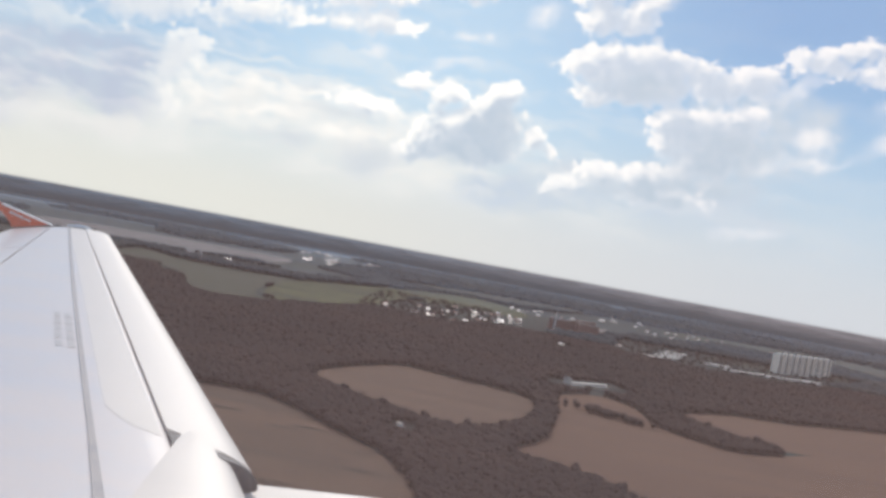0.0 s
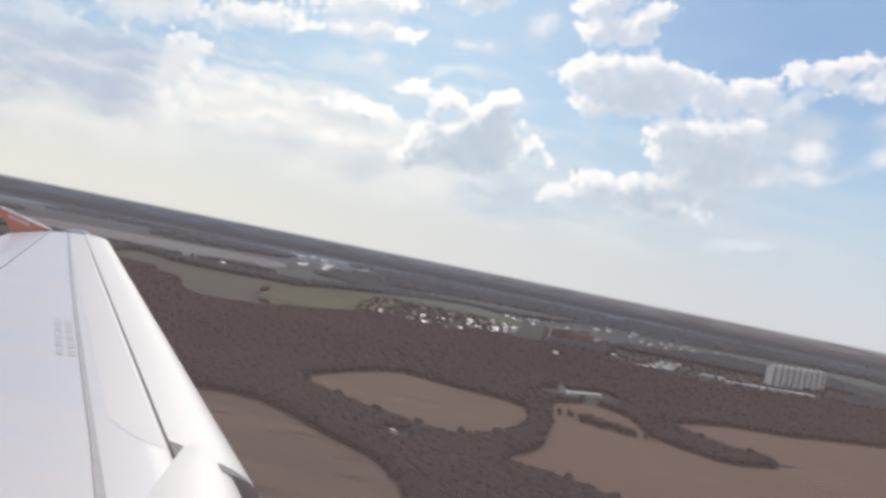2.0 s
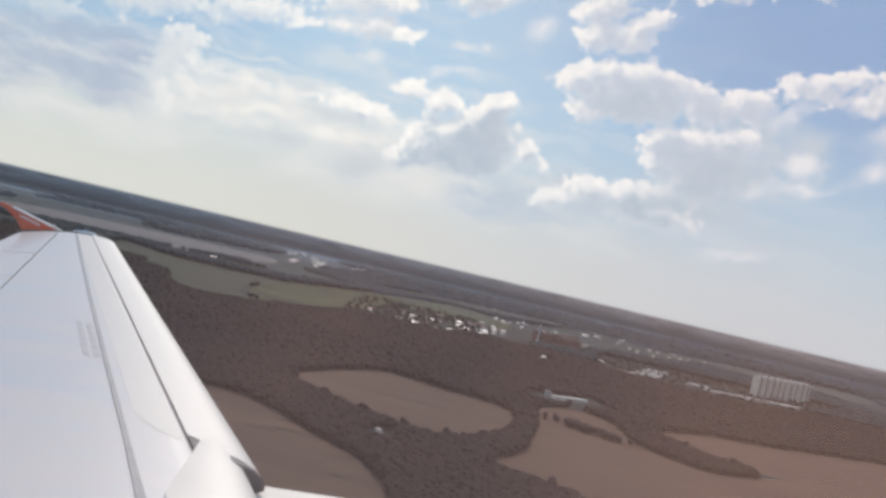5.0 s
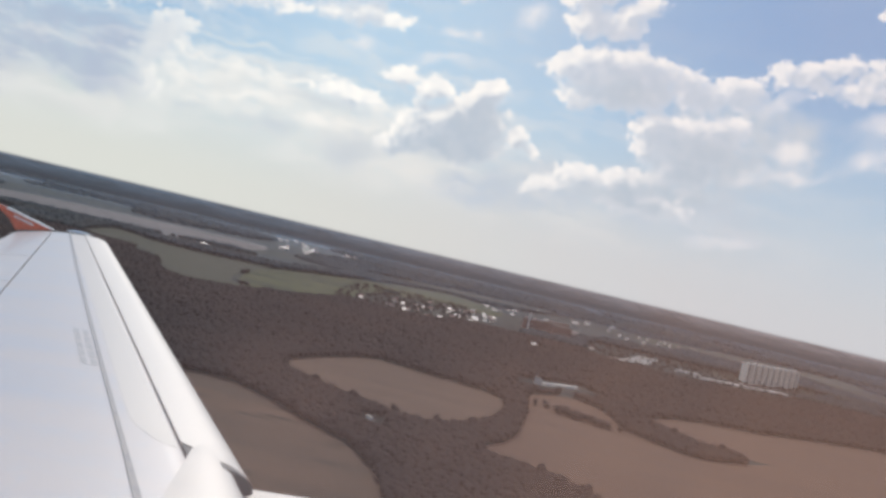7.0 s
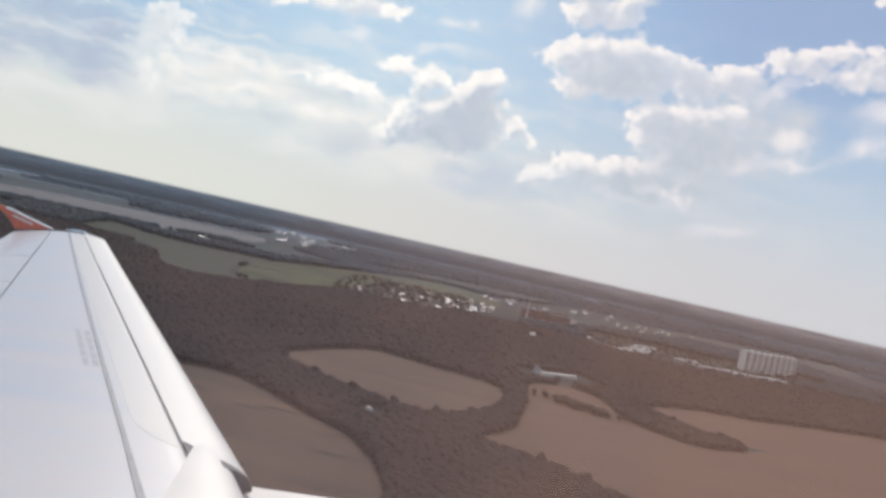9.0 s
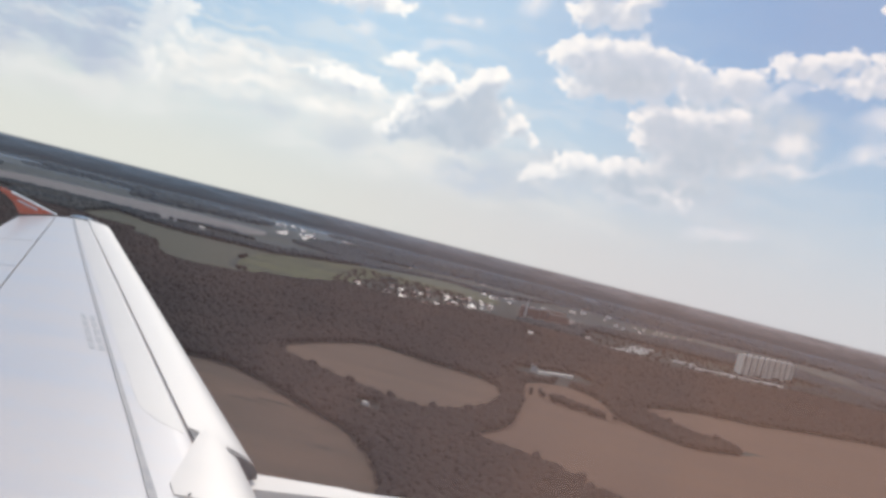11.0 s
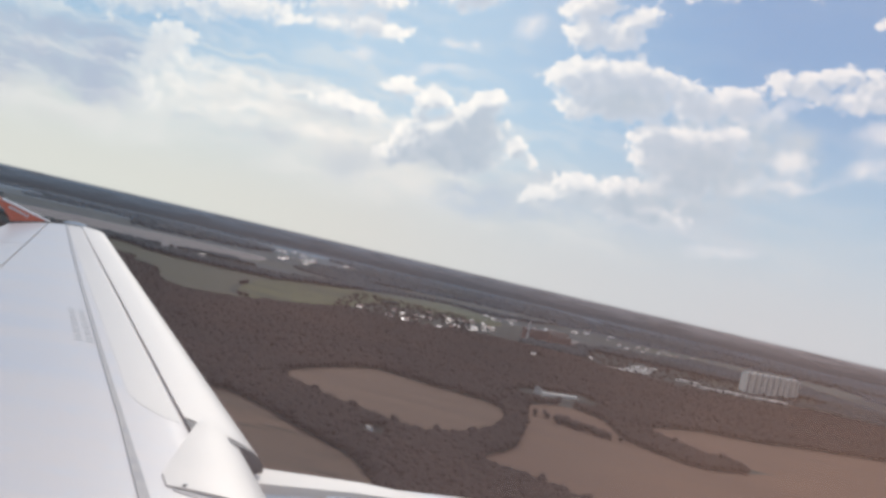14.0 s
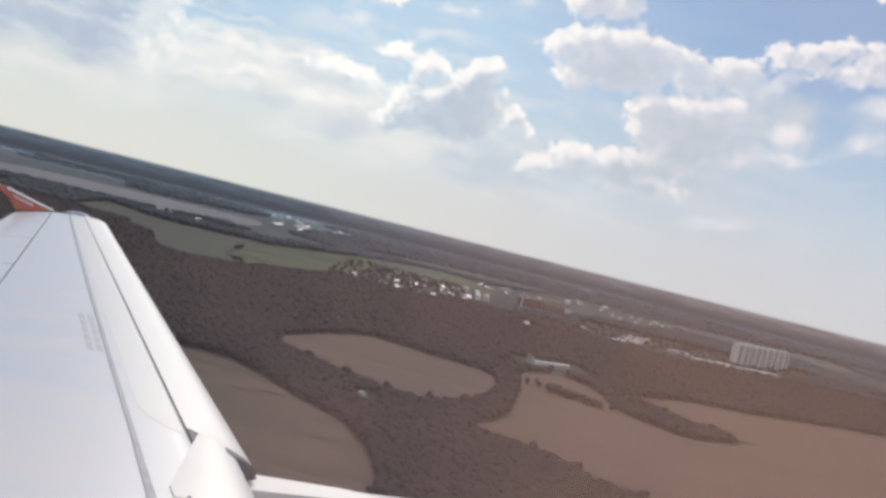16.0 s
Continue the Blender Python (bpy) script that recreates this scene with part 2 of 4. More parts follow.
lit = wmix(core, lit, wmix(wramp(elev, 4.0, 16.0), (0.48, 0.585, 0.685, 1), (0.555, 0.645, 0.76, 1)))
lit = wmix(wmath("MULTIPLY", veil_of("shadow", -0.1, 0.75, drift), wmath("MULTIPLY", patchy, 0.62)), lit, (0.455, 0.56, 0.66, 1))
lit = wmix(wmath("MULTIPLY", veil_of("spots", -0.2, 0.7, drift), 0.75), lit, (0.60, 0.67, 0.73, 1))
# far land under the horizon, beyond the last woods, painted with haze paling upward
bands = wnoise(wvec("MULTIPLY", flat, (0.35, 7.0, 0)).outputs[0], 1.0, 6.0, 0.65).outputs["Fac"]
haze_brim = wmix(wramp(azim, -18.0, 22.0), (0.105, 0.150, 0.21, 1), (0.22, 0.22, 0.25, 1))
below = wmix(wramp(elev, -1.0, 0.05), (0.038, 0.052, 0.070, 1), haze_brim)
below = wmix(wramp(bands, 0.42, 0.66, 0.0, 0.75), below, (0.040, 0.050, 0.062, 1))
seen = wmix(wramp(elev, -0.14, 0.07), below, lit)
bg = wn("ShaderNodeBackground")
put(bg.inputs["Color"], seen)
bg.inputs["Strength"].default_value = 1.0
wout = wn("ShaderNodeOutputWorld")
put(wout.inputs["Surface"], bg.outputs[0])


# ---------------------------------------------------------------- materials
def material(name, colour, rough=0.8, metal=0.0, spots=(), bump=None, coat=0.0, per_object=0.0, island=0.0, coords="Object", shine=0.5):
    """colour: linear base. spots: (scale, colour, low, high, detail) noise layers. bump: (scale, strength, distance)."""
    mat = bpy.data.materials.new(name)
    mat.use_nodes = True
    nt = mat.node_tree
    bsdf = nt.nodes["Principled BSDF"]
    bsdf.inputs["Roughness"].default_value = rough
    bsdf.inputs["Metallic"].default_value = metal
    bsdf.inputs["Specular IOR Level"].default_value = shine
    bsdf.inputs["Coat Weight"].default_value = coat
    bsdf.inputs["Coat Roughness"].default_value = 0.12
    tc = nt.nodes.new("ShaderNodeTexCoord").outputs[coords]
    col = None

    def mixed(fac, a, b, blend="MIX"):
        m = nt.nodes.new("ShaderNodeMix")
        m.data_type = "RGBA"
        m.blend_type = blend
        for sock, v in ((m.inputs["Factor"], fac), (m.inputs[6], a), (m.inputs[7], b)):
            if isinstance(v, bpy.types.NodeSocket):
                nt.links.new(v, sock)
            else:
                sock.default_value = v
        return m.outputs[2]

    col = (*colour, 1)
    for scale, c, lo, hi, detail in spots:
        src = tc
        if isinstance(scale, tuple):
            mp = nt.nodes.new("ShaderNodeMapping")
            nt.links.new(tc, mp.inputs["Vector"])
            mp.inputs["Scale"].default_value = scale
            src, scale = mp.outputs[0], 1.0
        n = nt.nodes.new("ShaderNodeTexNoise")
        nt.links.new(src, n.inputs["Vector"])
        n.inputs["Scale"].default_value = scale
        n.inputs["Detail"].default_value = detail
        r = nt.nodes.new("ShaderNodeMapRange")
        nt.links.new(n.outputs["Fac"], r.inputs["Value"])
        r.inputs["From Min"].default_value, r.inputs["From Max"].default_value = lo, hi
        col = mixed(r.outputs["Result"], col, (*c, 1))
    for amount, node, sock in ((per_object, "ShaderNodeObjectInfo", "Random"), (island, "ShaderNodeNewGeometry", "Random Per Island")):
        if amount:
            info = nt.nodes.new(node)
            r = nt.nodes.new("ShaderNodeMapRange")
            nt.links.new(info.outputs[sock], r.inputs["Value"])
            r.inputs["To Min"].default_value, r.inputs["To Max"].default_value = 1 - amount, 1 + amount
            comb = nt.nodes.new("ShaderNodeCombineColor")
            for k in range(3):
                nt.links.new(r.outputs["Result"], comb.inputs[k])
            col = mixed(1.0, col, comb.outputs[0], "MULTIPLY")
    if isinstance(col, tuple):
        bsdf.inputs["Base Color"].default_value = col
    else:
        nt.links.new(col, bsdf.inputs["Base Color"])
    if bump:
        n = nt.nodes.new("ShaderNodeTexNoise")
        nt.links.new(tc, n.inputs["Vector"])
        n.inputs["Scale"].default_value, n.inputs["Detail"].default_value = bump[0], 5
        b = nt.nodes.new("ShaderNodeBump")
        b.inputs["Strength"].default_value, b.inputs["Distance"].default_value = bump[1], bump[2]
        nt.links.new(n.outputs["Fac"], b.inputs["Height"])
        nt.links.new(b.outputs[0], bsdf.inputs["Normal"])
    return mat


WHITE = material("white_wing_paint", (0.64, 0.56, 0.495), 0.45, spots=[((0.5, 3.5, 1), (0.56, 0.495, 0.44), 0.52, 0.80, 5), (9.0, (0.59, 0.52, 0.465), 0.60, 0.85, 4)], bump=(2.0, 0.02, 0.01), coat=0.1)
GREY = material("grey_wing_paint", (0.63, 0.545, 0.50), 0.42, spots=[((0.6, 2.2, 1), (0.555, 0.518, 0.515), 0.42, 0.72, 5), (6.0, (0.585, 0.55, 0.54), 0.55, 0.8, 4)], bump=(1.2, 0.03, 0.01), coat=0.3)
# sealant grey, also used for the painted shade at the fairing's edge
SEAL_AND_SHADE = material("grey_sealant_and_edge_shade", (0.34, 0.31, 0.30), 0.6, spots=[((2, 9, 2), (0.26, 0.25, 0.26), 0.45, 0.7, 5)])
# dark tone for small fittings and for shade painted into the wing's gaps
DARK = material("dark_fittings_and_gap_shade", (0.11, 0.105, 0.105), 0.7, spots=[(4.0, (0.11, 0.11, 0.11), 0.5, 0.7, 4)])
ORANGE = material("orange_paint", (0.66, 0.10, 0.035), 0.35, spots=[(3.0, (0.56, 0.085, 0.03), 0.45, 0.7, 4)], coat=0.3)
LETTER = material("white_lettering", (0.80, 0.78, 0.75), 0.4)
STENCIL = material("grey_stencil", (0.43, 0.39, 0.375), 0.5)
METAL = material("bare_lip_metal", (0.75, 0.74, 0.72), 0.28, metal=1.0, spots=[(5.0, (0.66, 0.65, 0.63), 0.5, 0.8, 4)])
COWL = material("white_cowl_paint", (0.80, 0.78, 0.75), 0.3, spots=[((0.6, 3, 1), (0.70, 0.68, 0.65), 0.5, 0.8, 5)], coat=0.4)

LAND = material("wooded_land", (0.044, 0.050, 0.047), 0.95, spots=[(0.004, (0.060, 0.062, 0.040), 0.52, 0.70, 8), (0.02, (0.024, 0.028, 0.026), 0.45, 0.65, 8)], bump=(0.05, 0.6, 2.0), shine=0.05)
SOIL = material("bare_soil", (0.126, 0.082, 0.059), 0.95, spots=[((0.004, 0.03, 1), (0.090, 0.060, 0.046), 0.42, 0.66, 8), ((0.010, 0.08, 1), (0.150, 0.096, 0.067), 0.52, 0.72, 8), ((0.03, 0.22, 1), (0.068, 0.048, 0.036), 0.62, 0.74, 5), (0.5, (0.120, 0.079, 0.056), 0.5, 0.75, 6)], bump=(0.200, 0.385, 0.304), shine=0.05)
SOIL_DULL = material("dull_soil", (0.120, 0.079, 0.056), 0.95, spots=[((0.004, 0.03, 1), (0.082, 0.059, 0.046), 0.42, 0.66, 8), ((0.010, 0.08, 1), (0.116, 0.081, 0.059), 0.52, 0.72, 8), ((0.02, 0.15, 1), (0.052, 0.039, 0.032), 0.57, 0.66, 6)], bump=(0.215, 0.420, 0.336), shine=0.05)
# soil of the right-hand fields, reddened to take in the window's warm haze
SOIL_WARM = material("soil_warmed_for_haze", (0.134, 0.081, 0.057), 0.95, spots=[((0.004, 0.03, 1), (0.106, 0.065, 0.048), 0.42, 0.66, 8), ((0.010, 0.08, 1), (0.150, 0.090, 0.062), 0.52, 0.72, 8), (0.5, (0.120, 0.074, 0.052), 0.5, 0.75, 6)], bump=(0.200, 0.370, 0.280), shine=0.05)
STUBBLE = material("pale_stubble", (0.162, 0.143, 0.132), 0.95, spots=[((0.004, 0.02, 1), (0.131, 0.114, 0.106), 0.45, 0.65, 7)], shine=0.05)
MEADOW = material("green_meadow", (0.072, 0.076, 0.040), 0.95, spots=[((0.004, 0.012, 1), (0.050, 0.054, 0.036), 0.44, 0.60, 7), (0.03, (0.113, 0.117, 0.050), 0.55, 0.75, 6)], bump=(0.270, 0.360, 0.270), shine=0.05)
FALLOW = material("dull_pasture", (0.064, 0.066, 0.047), 0.95, spots=[((0.004, 0.016, 1), (0.06, 0.062, 0.048), 0.45, 0.62, 7)], shine=0.05)
LEAF = material("forest_leaves", (0.040, 0.029, 0.026), 0.85, spots=[(0.006, (0.053, 0.035, 0.029), 0.45, 0.6, 4), (0.8, (0.030, 0.026, 0.024), 0.45, 0.65, 4)], island=0.10, shine=0.05)
# far foliage: the blue of distance haze is put into the base colour
HAZE_LEAF = material("far_leaves_haze_tint", (0.037, 0.051, 0.057), 0.85, spots=[(0.004, (0.052, 0.058, 0.054), 0.48, 0.62, 4)], island=0.12, shine=0.05)
BARK = material("bark", (0.10, 0.085, 0.07), 0.9, spots=[(3.0, (0.05, 0.042, 0.035), 0.4, 0.7, 5)])
PLASTER = material("pale_panel_wall", (0.82, 0.69, 0.57), 0.85, spots=[(0.08, (0.70, 0.62, 0.54), 0.45, 0.7, 5)], per_object=0.06)
# dark tone for windows, and for recess shade painted onto the loggias
RECESS = material("loggia_shade_and_window_dark", (0.10, 0.09, 0.085), 0.8, spots=[(0.5, (0.07, 0.065, 0.06), 0.45, 0.6, 5)])
BRICK = material("red_brown_brick_wall", (0.19, 0.10, 0.08), 0.9, spots=[(0.2, (0.14, 0.08, 0.065), 0.45, 0.7, 5)])
ROOF_DULL = material("dull_pale_roof", (0.60, 0.53, 0.45), 0.7, spots=[(0.4, (0.40, 0.37, 0.34), 0.5, 0.8, 4)])
ROOF_PALE = material("bright_sheet_roof", (0.74, 0.72, 0.70), 0.5, metal=0.35, spots=[(0.4, (0.5, 0.49, 0.48), 0.5, 0.8, 4)])
ROOF_DARK = material("weathered_dark_roof", (0.13, 0.12, 0.115), 0.8, spots=[(0.4, (0.09, 0.085, 0.08), 0.45, 0.7, 4)])
ROOF_RED = material("faded_red_roof", (0.20, 0.10, 0.08), 0.75, spots=[(0.4, (0.17, 0.07, 0.055), 0.45, 0.7, 4)])
CONCRETE = material("pale_concrete", (0.50, 0.48, 0.45), 0.85, spots=[(0.3, (0.38, 0.36, 0.34), 0.45, 0.7, 5)])


# ---------------------------------------------------------------- builders
def mesh_of(name, verts, faces, mat, smooth=False):
    me = bpy.data.meshes.new(name)
    me.from_pydata([tuple(map(float, v)) for v in verts], [], faces)
    me.materials.append(mat)
    me.update()
    if smooth:
        me.polygons.foreach_set("use_smooth", [True] * len(me.polygons))
        me.set_sharp_from_angle(angle=radians(38))
    return me


def part(name, verts, faces, mat, parent, label="", smooth=False):
    ob = new(name, mesh_of(name, verts, faces, mat, smooth))
    ob.parent = parent
    if label:
        tagged(ob, label)
    return ob


def grid_faces(nu, nv, wrap=False):
    out = []
    for i in range(nu - 1):
        for j in range(nv if wrap else nv - 1):
            k = (j + 1) % nv
            out.append((i * nv + j, i * nv + k, (i + 1) * nv + k, (i + 1) * nv + j))
    return out


def box(x0, x1, y0, y1, z0, z1):
    v = [(x, y, z) for z in (z0, z1) for x, y in ((x0, y0), (x1, y0), (x1, y1), (x0, y1))]
    f = [(3, 2, 1, 0), (4, 5, 6, 7), (0, 1, 5, 4), (1, 2, 6, 5), (2, 3, 7, 6), (3, 0, 4, 7)]
    return v, f


def join(*solids):
    v, f = [], []
    for a, b in solids:
        n = len(v)
        v += list(a)
        f += [tuple(i + n for i in q) for q in b]
    return v, f


def rounded(points, steps=8):
    """A closed smooth outline through plan corners."""
    p = [Vector((x, y, 0)) for x, y in points]
    n, out = len(p), []
    for i in range(n):
        a, b, c, d = p[i - 1], p[i], p[(i + 1) % n], p[(i + 2) % n]
        for k in range(steps):
            t = k / steps
            q = 0.5 * (2 * b + (c - a) * t + (2 * a - 5 * b + 4 * c - d) * t * t + (3 * b - a - 3 * c + d) * t ** 3)
            wob = 2.2 * noise.noise(q * 0.05)
            out.append((q.x + wob, q.y + 2.2 * noise.noise(q * 0.05 + Vector((9, 9, 9)))))
    return out


def inside(px, py, outline):
    """For arrays of places: which lie inside the outline."""
    hit = np.zeros(px.shape, bool)
    n = len(outline)
    for i in range(n):
        (x0, y0), (x1, y1) = outline[i], outline[(i + 1) % n]
        if y0 == y1:
            continue
        cross = ((y0 > py) != (y1 > py)) & (px < (x1 - x0) * (py - y0) / (y1 - y0) + x0)
        hit ^= cross
    return hit


# ---------------------------------------------------------------- land
rim = [(9000 * math.cos(radians(a)), 9000 * math.sin(radians(a)), 0) for a in range(0, 360, 5)]
ground = new("ground", mesh_of("ground", rim, [tuple(range(len(rim)))], LAND))
tagged(ground, "dark wooded plain with scrub and rough grass", "ground", kind="structure")

OUTLINES = []


def field(points, mat, label, z, category="field", name="field", keep=True):
    line = rounded(points)
    bm = bmesh.new()
    top = [bm.verts.new((x, y, z)) for x, y in line]
    low = [bm.verts.new((x, y, -0.3)) for x, y in line]
    bm.faces.new(top)
    for i in range(len(top)):
        k = (i + 1) % len(top)
        bm.faces.new((top[i], low[i], low[k], top[k]))
    bmesh.ops.recalc_face_normals(bm, faces=bm.faces)
    bmesh.ops.triangulate(bm, faces=[f for f in bm.faces if len(f.verts) > 4])
    me = bpy.data.meshes.new(name)
    bm.to_mesh(me)
    bm.free()
    me.materials.append(mat)
    ob = new(name, me)
    tagged(ob, label, category, kind="structure")
    if keep:
        OUTLINES.append(line)
    return ob


field([(-420, 400), (-300, 478), (-200, 512), (-143, 514), (-110, 541), (-74, 550), (-45, 532), (-11, 492), (21, 452), (37, 417), (44, 386), (47, 346), (38, 286), (-60, 230), (-260, 250)], SOIL_DULL, "bare brown ploughed field with darker streaks", 0.10)
field([(-50, 662), (-26, 740), (13, 800), (55, 785), (105, 766), (128, 728), (114, 630), (82, 566), (52, 552), (15, 574), (-24, 612)], SOIL, "bare brown field ringed by woodland", 0.10)
field([(158, 800), (205, 852), (231, 805), (232, 730), (254, 690), (295, 674), (420, 760), (540, 745), (490, 500), (300, 370), (210, 412), (160, 446), (132, 482), (92, 510), (122, 575), (146, 705)], SOIL_WARM, "broad bare brown field at the wood's edge", 0.10)
field([(274, 819), (351, 895), (421, 918), (520, 975), (640, 1010), (620, 790), (433, 757), (345, 722), (296, 742)], SOIL_WARM, "bare brown field behind a narrow tree line", 0.08)
field([(-268, 1775), (-176, 2036), (-19, 2361), (129, 2521), (247, 2272), (209, 1959), (118, 1990), (-34, 1841), (-92, 1430), (-160, 1250), (-215, 1265), (-255, 1450)], MEADOW, "long green meadow beyond the woods", 0.08)
field([(-640, 1900), (-517, 1790), (-407, 1765), (-274, 1772), (-266, 1450), (-230, 1262), (-180, 1228), (-225, 1140), (-305, 1170), (-420, 1470), (-575, 1560)], FALLOW, "dull green pasture", 0.06)
field([(-1500, 2470), (-1262, 2490), (-1171, 2720), (-986, 2850), (-732, 2960), (-520, 2930), (-450, 2520), (-545, 2160), (-730, 2090), (-1100, 1960), (-1350, 2000)], STUBBLE, "long pale grey-beige field", 0.06)
field([(330, 2010), (368, 2140), (448, 2150), (470, 2010), (400, 1960)], STUBBLE, "pale yard at the edge of town", 0.06)
field([(-150, 2700), (120, 3000), (500, 3050), (420, 2750), (100, 2560)], FALLOW, "dull far pasture", 0.06)
field([(700, 2500), (900, 2900), (1500, 3000), (1300, 2500)], FALLOW, "dull far pasture", 0.06)
# thin strips of open land towards the horizon
for x, y, half, deep, mat, label in ((-1900, 5000, 520, 90, STUBBLE, "thin pale far field"), (-700, 5600, 700, 80, FALLOW, "thin dull far pasture"), (500, 5000, 560, 70, STUBBLE, "thin pale far field"), (1700, 4700, 420, 90, FALLOW, "thin dull far pasture"), (-2600, 6600, 800, 130, FALLOW, "thin dull far pasture"), (-300, 7000, 900, 120, STUBBLE, "thin pale far field"), (1500, 6400, 800, 120, STUBBLE, "thin pale far field"), (2900, 6000, 500, 110, FALLOW, "thin dull far pasture"), (900, 3900, 300, 60, STUBBLE, "thin pale far field"), (-1500, 3900, 360, 70, FALLOW, "thin dull far pasture")):
    field([(x - half, y - deep * 0.2), (x - half * 0.4, y + deep), (x + half * 0.5, y + deep * 0.8), (x + half, y + deep * 0.3), (x + half * 0.3, y - deep), (x - half * 0.5, y - deep * 0.7)], mat, label, 0.06)


# ---------------------------------------------------------------- woods
def ico(level):
    bm = bmesh.new()
    bmesh.ops.create_icosphere(bm, subdivisions=level, radius=1.0)
    v = np.array([q.co[:] for q in bm.verts])
    f = np.array([[q.index for q in p.verts] for p in bm.faces])
    bm.free()
    return v, f


rng = np.random.default_rng(7)
ICO1, ICO2 = ico(1), ico(2)


def ragged(base, amount):
    v, f = base
    return v * (1 + amount * (rng.random((len(v), 1)) - 0.5)) + 0.12 * (rng.random(v.shape) - 0.5), f


def crown_shape(clumps, base, pine=False):
    """A crown about 1 wide and 1 high, out of ragged clumps of leaves."""
    vs, fs, n = [], [], 0
    for k in range(clumps):
        v, f = ragged(base, 0.55)
        if pine:
            z = 0.25 + 0.7 * k / max(1, clumps - 1)
            size = np.array([0.34, 0.34, 0.26]) * (1.15 - 0.85 * z)
            at = np.array([0.05 * rng.normal(), 0.05 * rng.normal(), z])
        else:
            a = rng.random() * 6.28
            r = 0.0 if k == 0 else 0.26 + 0.08 * rng.random()
            z = 0.62 if k == 0 else 0.36 + 0.4 * rng.random()
            size = np.array([0.36, 0.36, 0.40]) if k == 0 else np.array([0.25, 0.25, 0.26]) * (0.8 + 0.4 * rng.random())
            at = np.array([r * math.cos(a), r * math.sin(a), z])
        vs.append(v * size + at)
        fs.append(f + n)
        n += len(v)
    return np.concatenate(vs), np.concatenate(fs)


def trunk_shape():
    v = [(0.03 * math.cos(a), 0.03 * math.sin(a), -0.02) for a in (0, 1.57, 3.14, 4.71)] + [(0, 0, 0.75)]
    return np.array(v), np.array([(0, 1, 4), (1, 2, 4), (2, 3, 4), (3, 0, 4)])


def big_mesh(name, verts, tris, mat):
    me = bpy.data.meshes.new(name)
    me.vertices.add(len(verts))
    me.vertices.foreach_set("co", verts.astype(np.float32).ravel())
    me.loops.add(tris.size)
    me.loops.foreach_set("vertex_index", tris.astype(np.int32).ravel())
    me.polygons.add(len(tris))
    me.polygons.foreach_set("loop_start", np.arange(0, tris.size, 3, dtype=np.int32))
    me.materials.append(mat)
    me.polygons.foreach_set("use_smooth", [True] * len(tris))
    me.update(calc_edges=True)
    return me


def plant(name, spots, shapes, mat, height, wide, label):
    """Many trees at plan places as one wood."""
    vs, fs, n = [], [], 0
    pick = rng.integers(0, len(shapes), len(spots))
    for k, (sv, sf) in enumerate(shapes):
        at = spots[pick == k]
        m = len(at)
        if not m:
            continue
        ang = rng.random(m) * 6.283
        tall = height * (0.86 + 0.28 * rng.random(m))
        broad = wide * (0.75 + 0.5 * rng.random(m))
        c, s = np.cos(ang)[:, None], np.sin(ang)[:, None]
        x = (sv[:, 0] * c - sv[:, 1] * s) * broad[:, None] + at[:, 0:1]
        y = (sv[:, 0] * s + sv[:, 1] * c) * broad[:, None] + at[:, 1:2]
        z = sv[:, 2] * tall[:, None]
        vs.append(np.stack([x, y, z], -1).reshape(-1, 3))
        fs.append((sf[None] + (np.arange(m) * len(sv))[:, None, None]).reshape(-1, 3) + n)
        n += m * len(sv)
    ob = new(name, big_mesh(name, np.concatenate(vs), np.concatenate(fs), mat))
    return tagged(ob, label, "forest", kind="stuff")


def scatter(y0, y1, gap, slope, margin, keep=1.0, clearings=0.0):
    """Jittered places in a widening belt of land, out of the fields."""
    ys = np.arange(y0, y1, gap)
    pts = []
    for y in ys:
        w = slope * y + margin
        xs = np.arange(-w, w, gap)
        pts.append(np.stack([xs, np.full(len(xs), y)], -1))
    p = np.concatenate(pts)
    p = p + (rng.random(p.shape) - 0.5) * gap * 0.95
    ok = rng.random(len(p)) < keep
    for line in OUTLINES:
        ok &= ~inside(p[:, 0], p[:, 1], line)
    if clearings:
        open_land = np.array([noise.noise(Vector((a * 0.0022, b * 0.0011, 3.3))) for a, b in p])
        ok &= open_land < clearings
    return p[ok]


def spot(points):
    OUTLINES.append(points)


# built-up ground is kept free of woods
spot([(-110, 1440), (-60, 1620), (20, 2060), (150, 1960), (120, 1560), (60, 1430)])
spot([(330, 1500), (420, 1860), (760, 1900), (760, 1600), (680, 1470), (480, 1400)])
spot([(620, 1600), (720, 1560), (960, 1860), (900, 1950)])
spot([(250, 1700), (250, 1830), (360, 2000), (420, 1990), (350, 1730)])
spot([(-290, 1262), (-290, 1460), (-190, 1460), (-170, 1250)])
spot([(222, 1340), (222, 1410), (250, 1412), (252, 1340)])
spot([(22, 505), (20, 540), (36, 542), (42, 510)])
spot([(325, 672), (330, 728), (420, 775), (640, 885), (660, 700), (430, 700)])
spot([(-470, 1580), (-440, 1420), (-300, 1290), (-240, 1360), (-330, 1430), (-400, 1620)])
spot([(-600, 1985), (-600, 2110), (-270, 2110), (-270, 1985)])
spot([(150, 850), (160, 920), (240, 970), (260, 900), (200, 850)])

